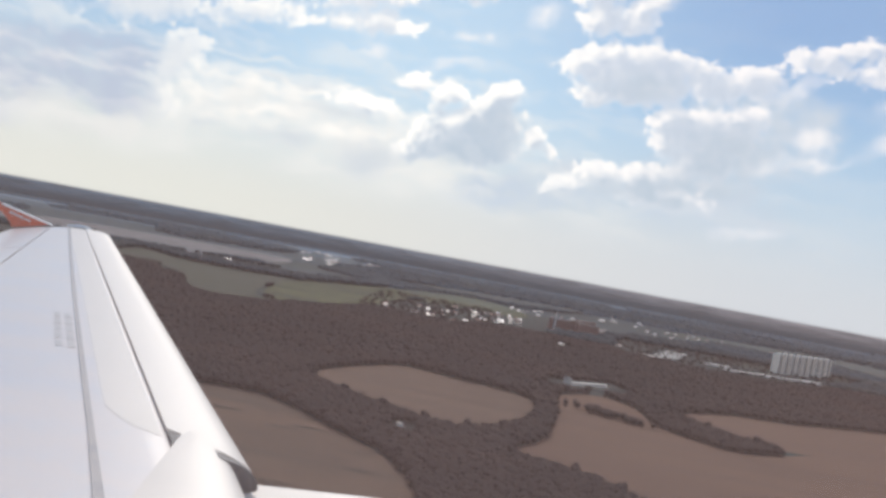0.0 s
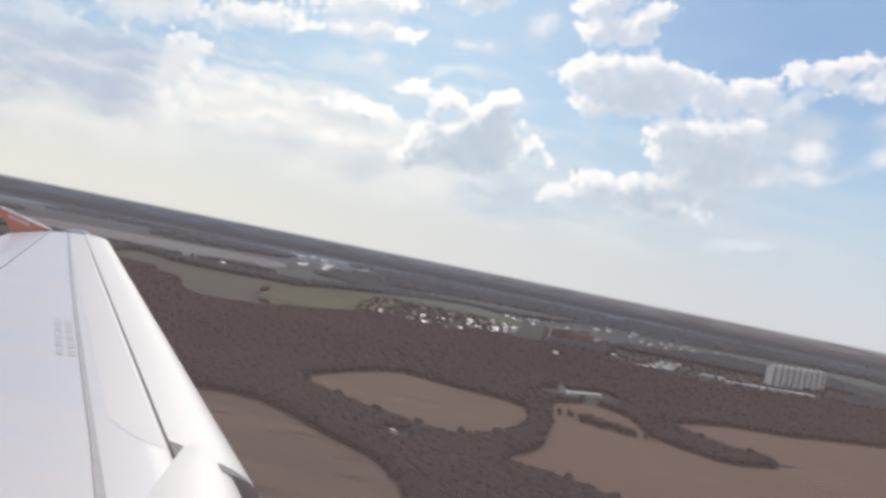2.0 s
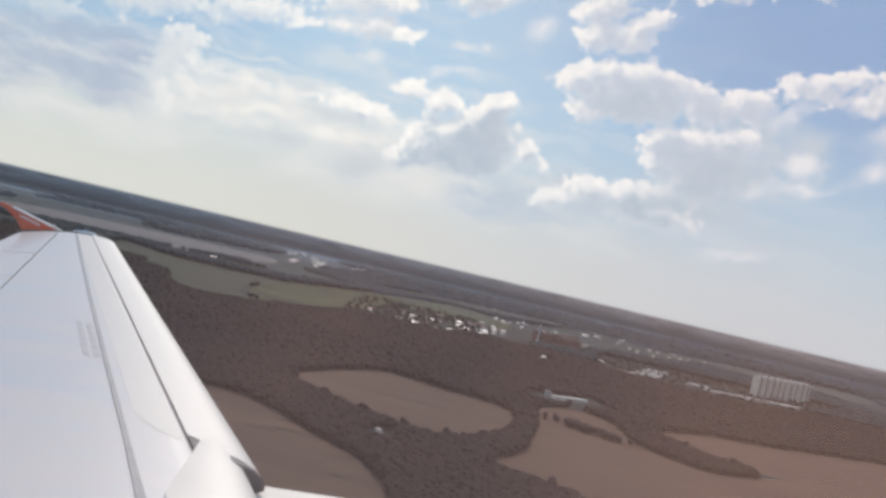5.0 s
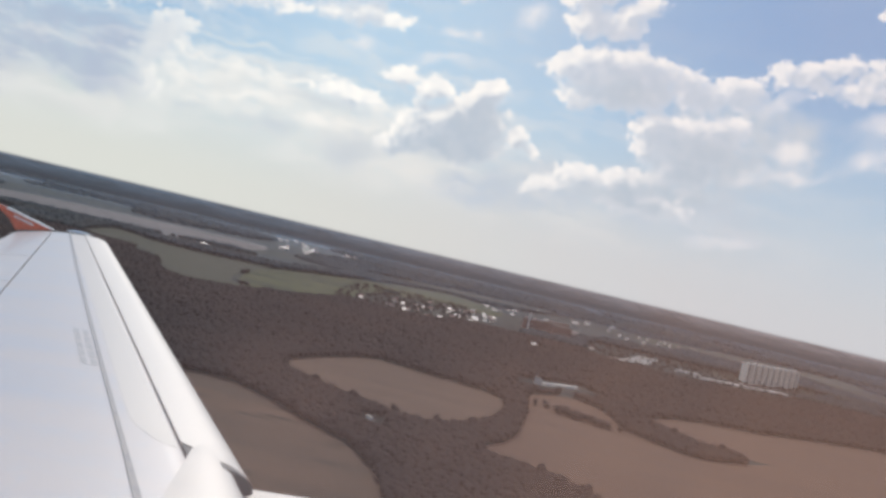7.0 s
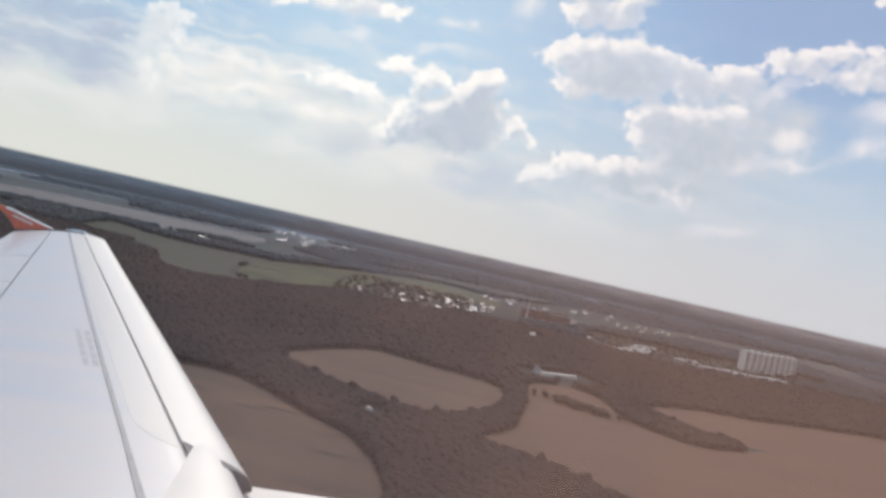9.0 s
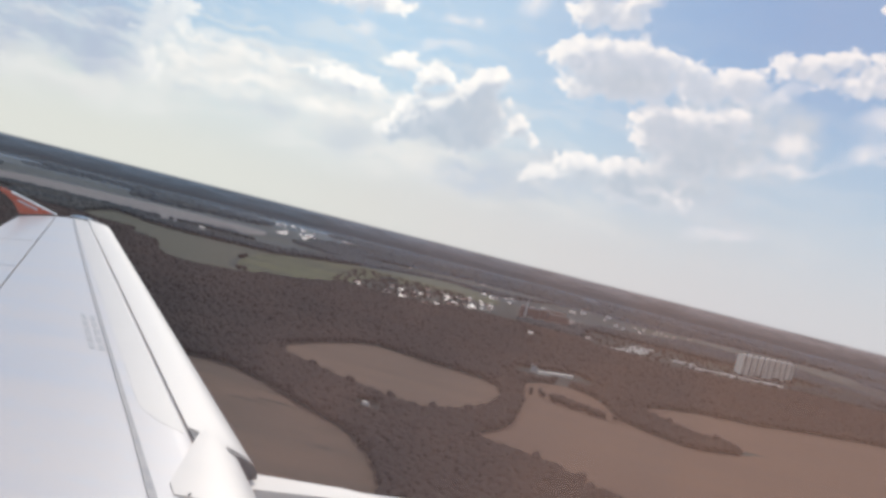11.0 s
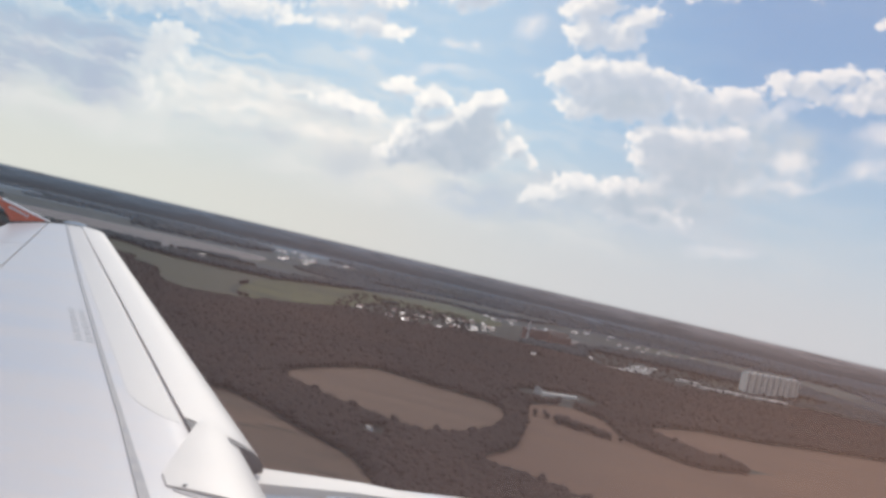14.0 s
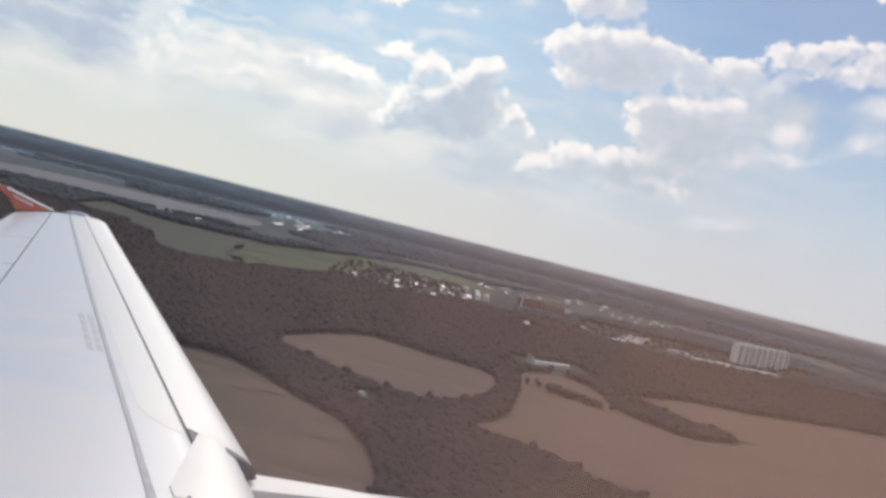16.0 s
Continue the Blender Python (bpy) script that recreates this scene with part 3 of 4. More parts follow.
NEAR_SHAPES = [crown_shape(3, ICO1) for _ in range(7)] + [crown_shape(3, ICO1, True) for _ in range(2)]
NEAR_SHAPES = [(np.concatenate([a[0], t[0]]), np.concatenate([a[1], t[1] + len(a[0])])) for a in NEAR_SHAPES for t in (trunk_shape(),)]
MID_SHAPES = [crown_shape(2, ICO1) for _ in range(5)] + [crown_shape(2, ICO1, True) for _ in range(2)]
FAR_SHAPES = [crown_shape(2, ICO1) for _ in range(5)]
near_spots = scatter(240, 760, 3.7, 0.54, 80)
thicket = np.stack([rng.normal(0, 1, 90) * 15, rng.normal(0, 1, 90) * 4.5], -1)
thicket = np.stack([192 + thicket[:, 0] * 0.8 + thicket[:, 1] * 0.6, 727 - thicket[:, 0] * 0.6 + thicket[:, 1] * 0.8], -1)
near_spots = np.concatenate([near_spots, thicket])
mid_spots = scatter(760, 1560, 5.6, 0.54, 80)
far_spots = scatter(1560, 3000, 14.0, 0.54, 90, 0.95, 0.14)
rim_spots = scatter(3000, 5400, 36.0, 0.54, 90, 0.95, 0.14)
plant("forest", near_spots, NEAR_SHAPES, LEAF, 5.6, 6.6, "dense dark mixed woodland round the bare fields")
plant("forest", mid_spots, MID_SHAPES, LEAF, 6.5, 8.8, "dense dark mixed woodland beyond the fields")
plant("forest", far_spots, FAR_SHAPES, HAZE_LEAF, 10.0, 20.0, "patchy far woods round the villages, tinted blue for haze")
garden_spots = np.concatenate([np.stack([rng.uniform(-110, 150, 420), rng.uniform(1430, 2060, 420)], -1), np.stack([rng.uniform(330, 960, 700), rng.uniform(1400, 1950, 700)], -1)])
plant("forest", garden_spots, NEAR_SHAPES, LEAF, 5.0, 7.0, "scattered garden trees among the houses")
plant("forest", rim_spots, FAR_SHAPES, HAZE_LEAF, 14.0, 44.0, "far woods towards the horizon, tinted blue for haze")


def make_tree(tall):
    tree = new("tree")
    seg, prof = 8, [(-0.3, 0.030), (0.15, 0.024), (0.4, 0.019), (0.7, 0.009), (0.9, 0.002)]
    v = [(r * tall * math.cos(k * 6.283 / seg) + 0.01 * tall * math.sin(h * 5), r * tall * math.sin(k * 6.283 / seg), h * tall if h > 0 else -0.3) for h, r in prof for k in range(seg)]
    f = grid_faces(len(prof), seg, True)
    limbs = []
    for k in range(6):
        a, h = k * 1.05 + rng.random(), 0.35 + 0.07 * k
        base, tip = Vector((0, 0, h * tall)), Vector((0.22 * tall * math.cos(a), 0.22 * tall * math.sin(a), (h + 0.16) * tall))
        side = Vector((-math.sin(a), math.cos(a), 0)) * 0.008 * tall
        limbs.append(([base + side, base - side, base + Vector((0, 0, 0.014 * tall)), tip], [(0, 1, 3), (1, 2, 3), (2, 0, 3)]))
    v, f = join((v, f), *limbs)
    part("trunk", v, f, BARK, tree, "brown bark trunk with limbs")
    cv, cf = crown_shape(14, ICO1)
    cv = cv * np.array([tall * 0.72, tall * 0.72, tall])
    crown = new("crown", big_mesh("crown", cv, cf, LEAF))
    crown.parent = tree
    return tagged(tree, "dark leafy tree at the field's edge", "tree", "trees along the fields")


first_tree = make_tree(8.5)
stands = []
for line in OUTLINES[:4]:  # single trees just outside the field edges
    for k in range(0, len(line), 6):
        (x0, y0), (x1, y1) = line[k], line[(k + 1) % len(line)]
        out = Vector((y1 - y0, x0 - x1, 0)).normalized() * (2.5 + 2 * rng.random())
        for way_out in (out, -out):
            x, y = x0 + way_out.x, y0 + way_out.y
            if abs(x) < 0.5 * y and not any(inside(np.array([x]), np.array([y]), other)[0] for other in OUTLINES):
                stands.append((x, y))
                break
first_tree.matrix_basis = pose(stands[0][0], stands[0][1], 0)
for k, (x, y) in enumerate(stands[1:]):
    copy_thing(first_tree, pose(x, y, 0, 0, 0, 47 * k))


# ---------------------------------------------------------------- added sheets that stand in for haze over the far land
def haze_sheet_mat(name, thick):
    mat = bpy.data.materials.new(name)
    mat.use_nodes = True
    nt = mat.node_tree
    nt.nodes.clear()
    gone, scattering, both, out = (nt.nodes.new("ShaderNode" + k) for k in ("BsdfTransparent", "BsdfTranslucent", "MixShader", "OutputMaterial"))
    scattering.inputs["Color"].default_value = (0.52, 0.70, 0.95, 1)
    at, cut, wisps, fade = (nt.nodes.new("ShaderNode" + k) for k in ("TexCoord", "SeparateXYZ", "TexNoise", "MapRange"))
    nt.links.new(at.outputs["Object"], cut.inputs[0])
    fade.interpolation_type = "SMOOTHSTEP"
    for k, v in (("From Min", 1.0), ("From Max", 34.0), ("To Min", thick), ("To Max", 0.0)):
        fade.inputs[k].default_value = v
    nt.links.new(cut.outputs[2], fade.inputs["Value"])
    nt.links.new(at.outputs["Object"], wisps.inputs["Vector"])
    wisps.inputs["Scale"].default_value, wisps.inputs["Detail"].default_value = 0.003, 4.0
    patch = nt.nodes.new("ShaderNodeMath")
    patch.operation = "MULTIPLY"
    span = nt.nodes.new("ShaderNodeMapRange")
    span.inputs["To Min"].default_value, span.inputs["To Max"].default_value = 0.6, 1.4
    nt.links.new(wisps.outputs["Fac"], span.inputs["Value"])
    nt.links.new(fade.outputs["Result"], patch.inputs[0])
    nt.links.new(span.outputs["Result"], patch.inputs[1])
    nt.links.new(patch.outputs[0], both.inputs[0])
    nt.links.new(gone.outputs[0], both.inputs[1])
    nt.links.new(scattering.outputs[0], both.inputs[2])
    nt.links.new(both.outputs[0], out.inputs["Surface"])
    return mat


# upright bluish sheets imitate distance haze, fading out by 34 m height
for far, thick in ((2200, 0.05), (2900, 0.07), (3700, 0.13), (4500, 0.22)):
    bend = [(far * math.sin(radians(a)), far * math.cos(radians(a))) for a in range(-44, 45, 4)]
    haze_sheet = new("backdrop", mesh_of("backdrop", [(x, y, z) for x, y in bend for z in (0.2, 10, 22, 35)], grid_faces(len(bend), 4), haze_sheet_mat("haze_sheet_blue", thick)))
    haze_sheet.visible_shadow = False
    tagged(haze_sheet, "thin pale bluish sheet standing in for haze over the far land", "haze", kind="structure")


# ---------------------------------------------------------------- villages and town
def make_house(w, d, h, roof, label, pitch=0.32):
    house = new("house")
    part("wall", *box(-w / 2, w / 2, -d / 2, d / 2, -0.2, h), PLASTER, house)
    e, r = 0.5, h + d * pitch
    v = [(-w / 2 - e, -d / 2 - e, h - 0.1), (w / 2 + e, -d / 2 - e, h - 0.1), (w / 2 + e, d / 2 + e, h - 0.1), (-w / 2 - e, d / 2 + e, h - 0.1), (-w / 2 - e, 0, r), (w / 2 + e, 0, r)]
    part("roof", v, [(0, 1, 5, 4), (2, 3, 4, 5), (1, 2, 5), (3, 0, 4), (3, 2, 1, 0)], roof, house)
    part("chimney", *box(w * 0.2, w * 0.2 + 0.8, 0.4, 1.2, h, r + 1.0), BRICK, house)
    for k in (-1, 1):
        part("window", *box(k * w * 0.25 - 0.7, k * w * 0.25 + 0.7, -d / 2 - 0.04, -d / 2 + 0.05, 1.0, 2.4), RECESS, house)
    part("door", *box(-0.5, 0.5, -d / 2 - 0.04, -d / 2 + 0.05, -0.1, 2.0), ROOF_DARK, house)
    return tagged(house, label, "house", "village houses")


houses = [make_house(7.4, 5.6, 2.9, ROOF_PALE, "small pale house with a bright sheet-metal roof", 0.165), make_house(7.2, 5.4, 2.8, ROOF_DARK, "small pale house with a dark weathered roof"), make_house(7.8, 5.8, 3.0, ROOF_RED, "small pale house with a faded red roof")]
places = []


def hamlet(cx, cy, dx, dy, count, tilt=0.0, kinds=(0, 0, 1, 2)):
    for _ in range(count):
        a, b = rng.uniform(-1, 1), rng.uniform(-1, 1)
        places.append((cx + a * dx + b * tilt, cy + b * dy, rng.choice(kinds), rng.uniform(-25, 25)))


hamlet(30, 1540, 110, 90, 18, 10, (0, 1, 1, 2))
hamlet(110, 1790, 110, 210, 34, 20, (0, 0, 1, 2))
hamlet(-400, 3500, 130, 120, 18)
hamlet(-100, 3400, 260, 200, 16)
hamlet(330, 2350, 120, 160, 18)
hamlet(700, 2500, 180, 180, 14)
hamlet(-850, 3600, 120, 120, 8)
hamlet(-430, 2045, 150, 50, 20)
hamlet(330, 1640, 60, 60, 6)
hamlet(-600, 4200, 400, 150, 14)
hamlet(0, 3900, 500, 250, 22)
hamlet(600, 3300, 400, 250, 18)
hamlet(1000, 2700, 200, 200, 10)
hamlet(-150, 2900, 150, 120, 10)
places.append((235, 1402, 0, 4.0))
for k, h in enumerate(houses):
    h.matrix_basis = pose(-66 + 62 * k, 1535 - 34 * k, 0, 0, 0, 6 * k)
for x, y, kind, turn in places:
    copy_thing(houses[int(kind)], pose(x, y, 0, 0, 0, turn))


def make_shed(length, wide, high):
    shed = new("long_shed")
    part("wall", *box(-length / 2, length / 2, -wide / 2, wide / 2, -0.2, high), CONCRETE, shed)
    e = 0.4
    v = [(-length / 2 - e, -wide / 2 - e, high), (length / 2 + e, -wide / 2 - e, high), (length / 2 + e, wide / 2 + e, high), (-length / 2 - e, wide / 2 + e, high), (-length / 2 - e, 0, high + wide * 0.18), (length / 2 + e, 0, high + wide * 0.18)]
    part("roof", v, [(0, 1, 5, 4), (2, 3, 4, 5), (1, 2, 5), (3, 0, 4), (3, 2, 1, 0)], ROOF_DULL, shed, "pale sheet-metal roof")
    for k in range(int(length // 9)):
        x = -length / 2 + 5 + 9 * k
        part("gate", *box(x - 1.6, x + 1.6, -wide / 2 - 0.06, -wide / 2 + 0.05, 0, min(3.2, high - 0.3)), ROOF_DARK, shed)
    return tagged(shed, "long low shed with a pale sheet-metal roof", "shed", "sheds at the edge of town")


hall = new("hall")
part("wall", *box(-8, 8, -4.5, 4.5, -0.2, 3.8), PLASTER, hall)
part("roof", [(-8.5, -5, 3.7), (8.5, -5, 3.7), (8.5, 5, 3.7), (-8.5, 5, 3.7), (-8.5, 0, 5.0), (8.5, 0, 5.0)], [(0, 1, 5, 4), (2, 3, 4, 5), (1, 2, 5), (3, 0, 4), (3, 2, 1, 0)], ROOF_PALE, hall, "bright sheet-metal roof")
for x in (-5, 0, 5):
    part("gate", *box(x - 1.5, x + 1.5, -4.56, -4.45, 0, 3.0), ROOF_DARK, hall)
tagged(hall, "low pale hall with a bright sheet-metal roof", "hall", "halls in the villages")
halls = [(-368, 3208), (-257, 3168), (-207, 4900), (53, 4700), (1120, 3068)]
for cx, cy, dx, dy, count in ((-330, 3250, 240, 180, 4), (0, 3900, 500, 300, 14), (-900, 4300, 400, 200, 8), (1000, 3300, 300, 250, 8), (-450, 2050, 160, 50, 3), (500, 2800, 200, 200, 6), (820, 1560, 90, 60, 4)):
    halls += [(cx + dx * rng.uniform(-1, 1), cy + dy * rng.uniform(-1, 1)) for _ in range(count)]
hall.matrix_basis = pose(*halls[0], 0, 0, 0, 10)
for k, (x, y) in enumerate(halls[1:]):
    copy_thing(hall, pose(x, y, 0, 0, 0, (37 * k) % 50 - 25))

shed = make_shed(46, 7, 2.8)
SHEDS = [(400, 1505), (440, 1545), (470, 1640), (500, 1705), (458, 1592), (548, 1590), (562, 1532), (640, 1572), (692, 1590), (726, 1612), (765, 1560), (742, 1500), (706, 1330), (610, 1548)]
shed.matrix_basis = pose(*SHEDS[0], 0, 0, 0, 8)
for k, (x, y) in enumerate(SHEDS[1:]):
    copy_thing(shed, pose(x, y, 0, 0, 0, 8 + 4 * (k % 3)))


def make_block():
    """One stair section of a tall panel house: two pale bays and a strip of loggias between them, coloured dark for
    shade.
    """
    block = new("apartment_building")
    h, bay, deep = 38.0, 7.4, 13.0
    for x in (0, 16.6):
        part("bay", *box(x, x + bay, -deep / 2, deep / 2, -0.3, h), PLASTER, block, "pale panel-clad bay")
    part("loggia_wall", *box(bay, 16.6, -deep / 2 + 3.2, deep / 2, -0.3, h - 1.5), RECESS, block, "shaded strip of loggias")
    for k in range(13):
        part("balcony", *box(bay, 16.6, -deep / 2 + 1.6, -deep / 2 + 3.2, 2.6 + 2.8 * k, 3.4 + 2.8 * k), RECESS, block)
    for x in (0, 16.6):
        for k in range(13):
            part("window", *box(x + 2.8, x + 5.8, -deep / 2 - 0.05, -deep / 2 + 0.05, 1.4 + 2.85 * k, 2.5 + 2.85 * k), RECESS, block)
    part("roof", *box(-0.3, 24.3, -deep / 2 - 0.3, deep / 2 + 0.3, h, h + 0.9), CONCRETE, block)
    part("lift_house", *box(9.2, 14.8, -2.5, 2.5, h + 0.9, h + 3.9), PLASTER, block)
    return tagged(block, "tall pale panel apartment block with shaded loggia strips", "apartment", "row of apartment blocks")


block = make_block()
step, way = 26.6, math.atan2(1893 - 1700, 850 - 640)
for k in range(9):
    m = pose(690 + step * k * math.cos(way), 1700 + step * k * math.sin(way), 0, 0, 0, math.degrees(way))
    if k:
        copy_thing(block, m)
    else:
        block.matrix_basis = m


def make_brick_house():
    b = new("brick_building")
    part("wall", *box(-22, 22, -8, 8, -0.3, 22), BRICK, b)
    part("roof", *box(-22.4, 22.4, -8.4, 8.4, 22, 22.8), ROOF_DARK, b)
    for r in range(7):
        for c in range(7):
            part("window", *box(-19 + 6 * c, -17 + 6 * c, -8.05, -7.95, 1.4 + 2.9 * r, 2.9 + 2.9 * r), RECESS, b)
    return tagged(b, "red-brown brick building in the town", "building", "brick buildings")


bb = make_brick_house()
bb.matrix_basis = pose(279, 1790, 0, 0, 0, 20)
for x, y, a in ((318, 1850, 25), (352, 1930, 20), (330, 1760, 15)):
    copy_thing(bb, pose(x, y, 0, 0, 0, a))

chimney = new("chimney_stack")
prof = [(-0.3, 1.9), (12, 1.7), (24, 1.5), (36, 1.3), (37, 1.45), (38, 1.45)]
v = [(r * math.cos(k * 0.5236), r * math.sin(k * 0.5236), z) for z, r in prof for k in range(12)]
part("shaft", v, grid_faces(len(prof), 12, True) + [tuple(range(60, 72))], CONCRETE, chimney)
part("ring", *join(*[([(1.75 * math.cos(k * 0.5236), 1.75 * math.sin(k * 0.5236), z + dz) for dz in (0, 1.2) for k in range(12)], grid_faces(2, 12, True)) for z in (26.0,)]), ROOF_RED, chimney)
chimney.matrix_basis = pose(262, 1740, 0)
tagged(chimney, "tall pale concrete chimney stack in the town", "chimney")

# the long low farm building at the wood's edge
barn = new("farm_building")
part("wall", *box(-26, 28, -2.6, 2.6, -0.2, 2.8), PLASTER, barn)
part("roof", [(-26.5, -3.0, 2.8), (28.5, -3.0, 2.8), (28.5, 3.0, 2.8), (-26.5, 3.0, 2.8), (-26.5, 0, 3.7), (28.5, 0, 3.7)], [(0, 1, 5, 4), (2, 3, 4, 5), (1, 2, 5), (3, 0, 4), (3, 2, 1, 0)], ROOF_DULL, barn)
for k in range(3):
    part("tower", *box(-36 + 4.0 * k, -34.9 + 4.0 * k, -1.5, 0.2, -0.2, 9 - k), CONCRETE, barn, "pale upright silo tower")
for k in range(10):
    part("window", *box(-20 + 4.6 * k, -18 + 4.6 * k, -2.66, -2.55, 0.9, 2.0), RECESS, barn)
barn.matrix_basis = pose(203, 915, 0, 0, 0, 38)
tagged(barn, "long low pale farm building with three small towers", "barn")


# a white van on the track through the wood
van = new("van")
part("body", [(-2.6, -1, 0.4), (2.6, -1, 0.4), (2.6, 1, 0.4), (-2.6, 1, 0.4), (-2.6, -0.95, 2.4), (1.3, -0.95, 2.4), (1.3, 0.95, 2.4), (-2.6, 0.95, 2.4), (2.6, -1, 1.2), (2.6, 1, 1.2)], [(3, 2, 1, 0), (4, 5, 6, 7), (0, 1, 8, 5, 4), (3, 7, 6, 9, 2), (0, 4, 7, 3), (1, 2, 9, 8), (8, 9, 6, 5)], PLASTER, van)
for x in (-1.6, 1.6):
    for y in (-0.95, 0.95):
        wv = [(x + 0.36 * math.cos(k * 0.5236), y + s * 0.1, 0.36 + 0.36 * math.sin(k * 0.5236)) for s in (-1, 1) for k in range(12)]
        part("wheel", wv, grid_faces(2, 12, True) + [tuple(range(12)), tuple(range(12, 24))[::-1]], ROOF_DARK, van)
part("windscreen", [(2.5, -0.85, 1.35), (2.5, 0.85, 1.35), (1.45, 0.8, 2.3), (1.45, -0.8, 2.3)], [(0, 1, 2, 3)], RECESS, van)
van.matrix_basis = pose(28, 528, 0, 0, 0, -30)
tagged(van, "small pale van on a track between fields", "van")


# ---------------------------------------------------------------- the wing
# axes of the climbing aircraft: outboard, forward, up
OUT, FWD, UPW = Vector((0.0351, 0.9994, -0.0076)), Vector((0.9978, -0.0346, 0.0570)), Vector((-0.0567, 0.0096, 0.9983))
SEAT = Vector((ALONG, 0, EYE))


def air(o, f, u):
    return SEAT + OUT * o + FWD * f + UPW * u


def chord(o):
    return 3.9 - (o - 4.6) * 0.2067 if o > 4.6 else 3.9 + (4.6 - o) * 0.5


def hinge(o):
    return 1.79 - (o - 9.87) * 0.139


def top(o, a):
    c = chord(o)
    x = max(0.0, a / c)
    return 0.11 * (1 - math.exp(-max(a, 0) / 0.20)) + 0.016 * c * math.sin(math.pi * min(x, 1)) - 0.15 * x * x


def bottom(o, a):
    c = chord(o)
    x = max(0.0, min(1.0, a / c))
    return -0.10 * (1 - math.exp(-max(a, 0) / 0.15)) * (1 - x) - 0.05 * c * math.sin(math.pi * x) ** 0.9 - 0.06 * x


def edge(o):
    return -1.049 - 0.5331 * (o - 5.073), -1.388 + 0.0959 * (o - 5.073)


def on_wing(o, a, lift=0.0):
    f, u = edge(o)
    return air(o, f - a, u + top(o, a) + lift)


def under_wing(o, a, lift=0.0):
    f, u = edge(o)
    return air(o, f - a, u + bottom(o, a) + lift)


wing = new("airplane_wing")
tagged(wing, "long swept white airliner wing with an orange winglet", "airplane wing")


def sheet(name, o0, o1, a0, a1, mat, lift=0.0, no=40, na=14, thick=0.02, label="", parent=None):
    """A skin panel between two lines along the span; a0 and a1 give the distance behind the leading edge."""
    verts = []
    for i in range(no):
        o = o0 + (o1 - o0) * i / (no - 1)
        s, e = a0(o), a1(o)
        ring = [on_wing(o, s + (e - s) * j / (na - 1), lift) for j in range(na)]
        ring += [p - UPW * thick for p in reversed(ring)]
        verts += ring
    n = na * 2
    faces = grid_faces(no, n, True) + [tuple(range(n)), tuple(range((no - 1) * n, no * n))[::-1]]
    return part(name, verts, faces, mat, parent or wing, label, True)


# main box: nose under the slat, upper skin, lower skin
def wing_box():
    verts, no = [], 44
    for i in range(no):
        o = 0.70 + 14.3 * i / (no - 1)
        c = chord(o)
        ring = []
        f, u = edge(o)
        for a, h in ((0.30, -0.16), (0.27, -0.07), (0.30, 0.0), (0.36, 0.045), (0.43, 0.085)):
            ring.append(air(o, f - a, u + h))
        s0 = 0.455 + 0.05 * min(1.0, max(0.0, (15 - o) / 4))
        ring += [on_wing(o, s0 + ((hinge(o) - 0.02) - s0) * k / 15) for k in range(16)]
        ring += [under_wing(o, (hinge(o) - 0.02) - ((hinge(o) - 0.02) - 0.35) * k / 7) for k in range(8)]
        verts += ring
    n = 29
    return verts, grid_faces(no, n, True) + [tuple(range(n)), tuple(range((no - 1) * n, no * n))[::-1]]


part("wing_box", *wing_box(), GREY, wing, "pale grey painted upper skin", True)
# trailing edge panels behind a narrow gap: the aileron and three spoiler panels over the flaps
tail = lambda o: chord(o)
for name, o0, o1, label in (("aileron", 12.0, 14.9, "pale grey aileron"), ("spoiler", 9.9, 11.97, ""), ("spoiler", 7.8, 9.87, ""), ("spoiler", 5.7, 7.77, ""), ("flap", 0.72, 5.67, "pale grey flap panel")):
    sheet(name, o0, o1, hinge, tail, GREY, 0.0, 14, 8, 0.05, label)
# dark strip laid in the hinge gap to give its shade
part("gap_filler", *(lambda r: (r, grid_faces(30, 2)))([p for i in range(30) for o in (0.72 + 14.1 * i / 29,) for p in (on_wing(o, hinge(o) - 0.04, -0.03), on_wing(o, hinge(o) + 0.04, -0.05))]), DARK, wing, "dark hinge gap")
# the white band behind the slat and the sealant line along the spar
sheet("leading_edge_panel", 5.14, 14.9, lambda o: 0.461 + 0.05 * min(1.0, max(0.0, (15 - o) / 4)), lambda o: 0.53 + (0.28 - 0.008 * max(0.0, o - 5.7)) * math.sqrt(min(1.0, max(0.0, (o - 5.14) / 0.35))), WHITE, 0.0015, 120, 6, 0.004, "white leading edge band")
sheet("seam", 0.75, 14.95, lambda o: 0.905 - 0.005 * (o - 4) - 0.001 * (o - 4) ** 2, lambda o: 0.943 - 0.005 * (o - 4) - 0.001 * (o - 4) ** 2 + 0.02 * max(0.0, 5 - o), SEAL_AND_SHADE, 0.008, 60, 3, 0.01, "grey sealant line along the spar")


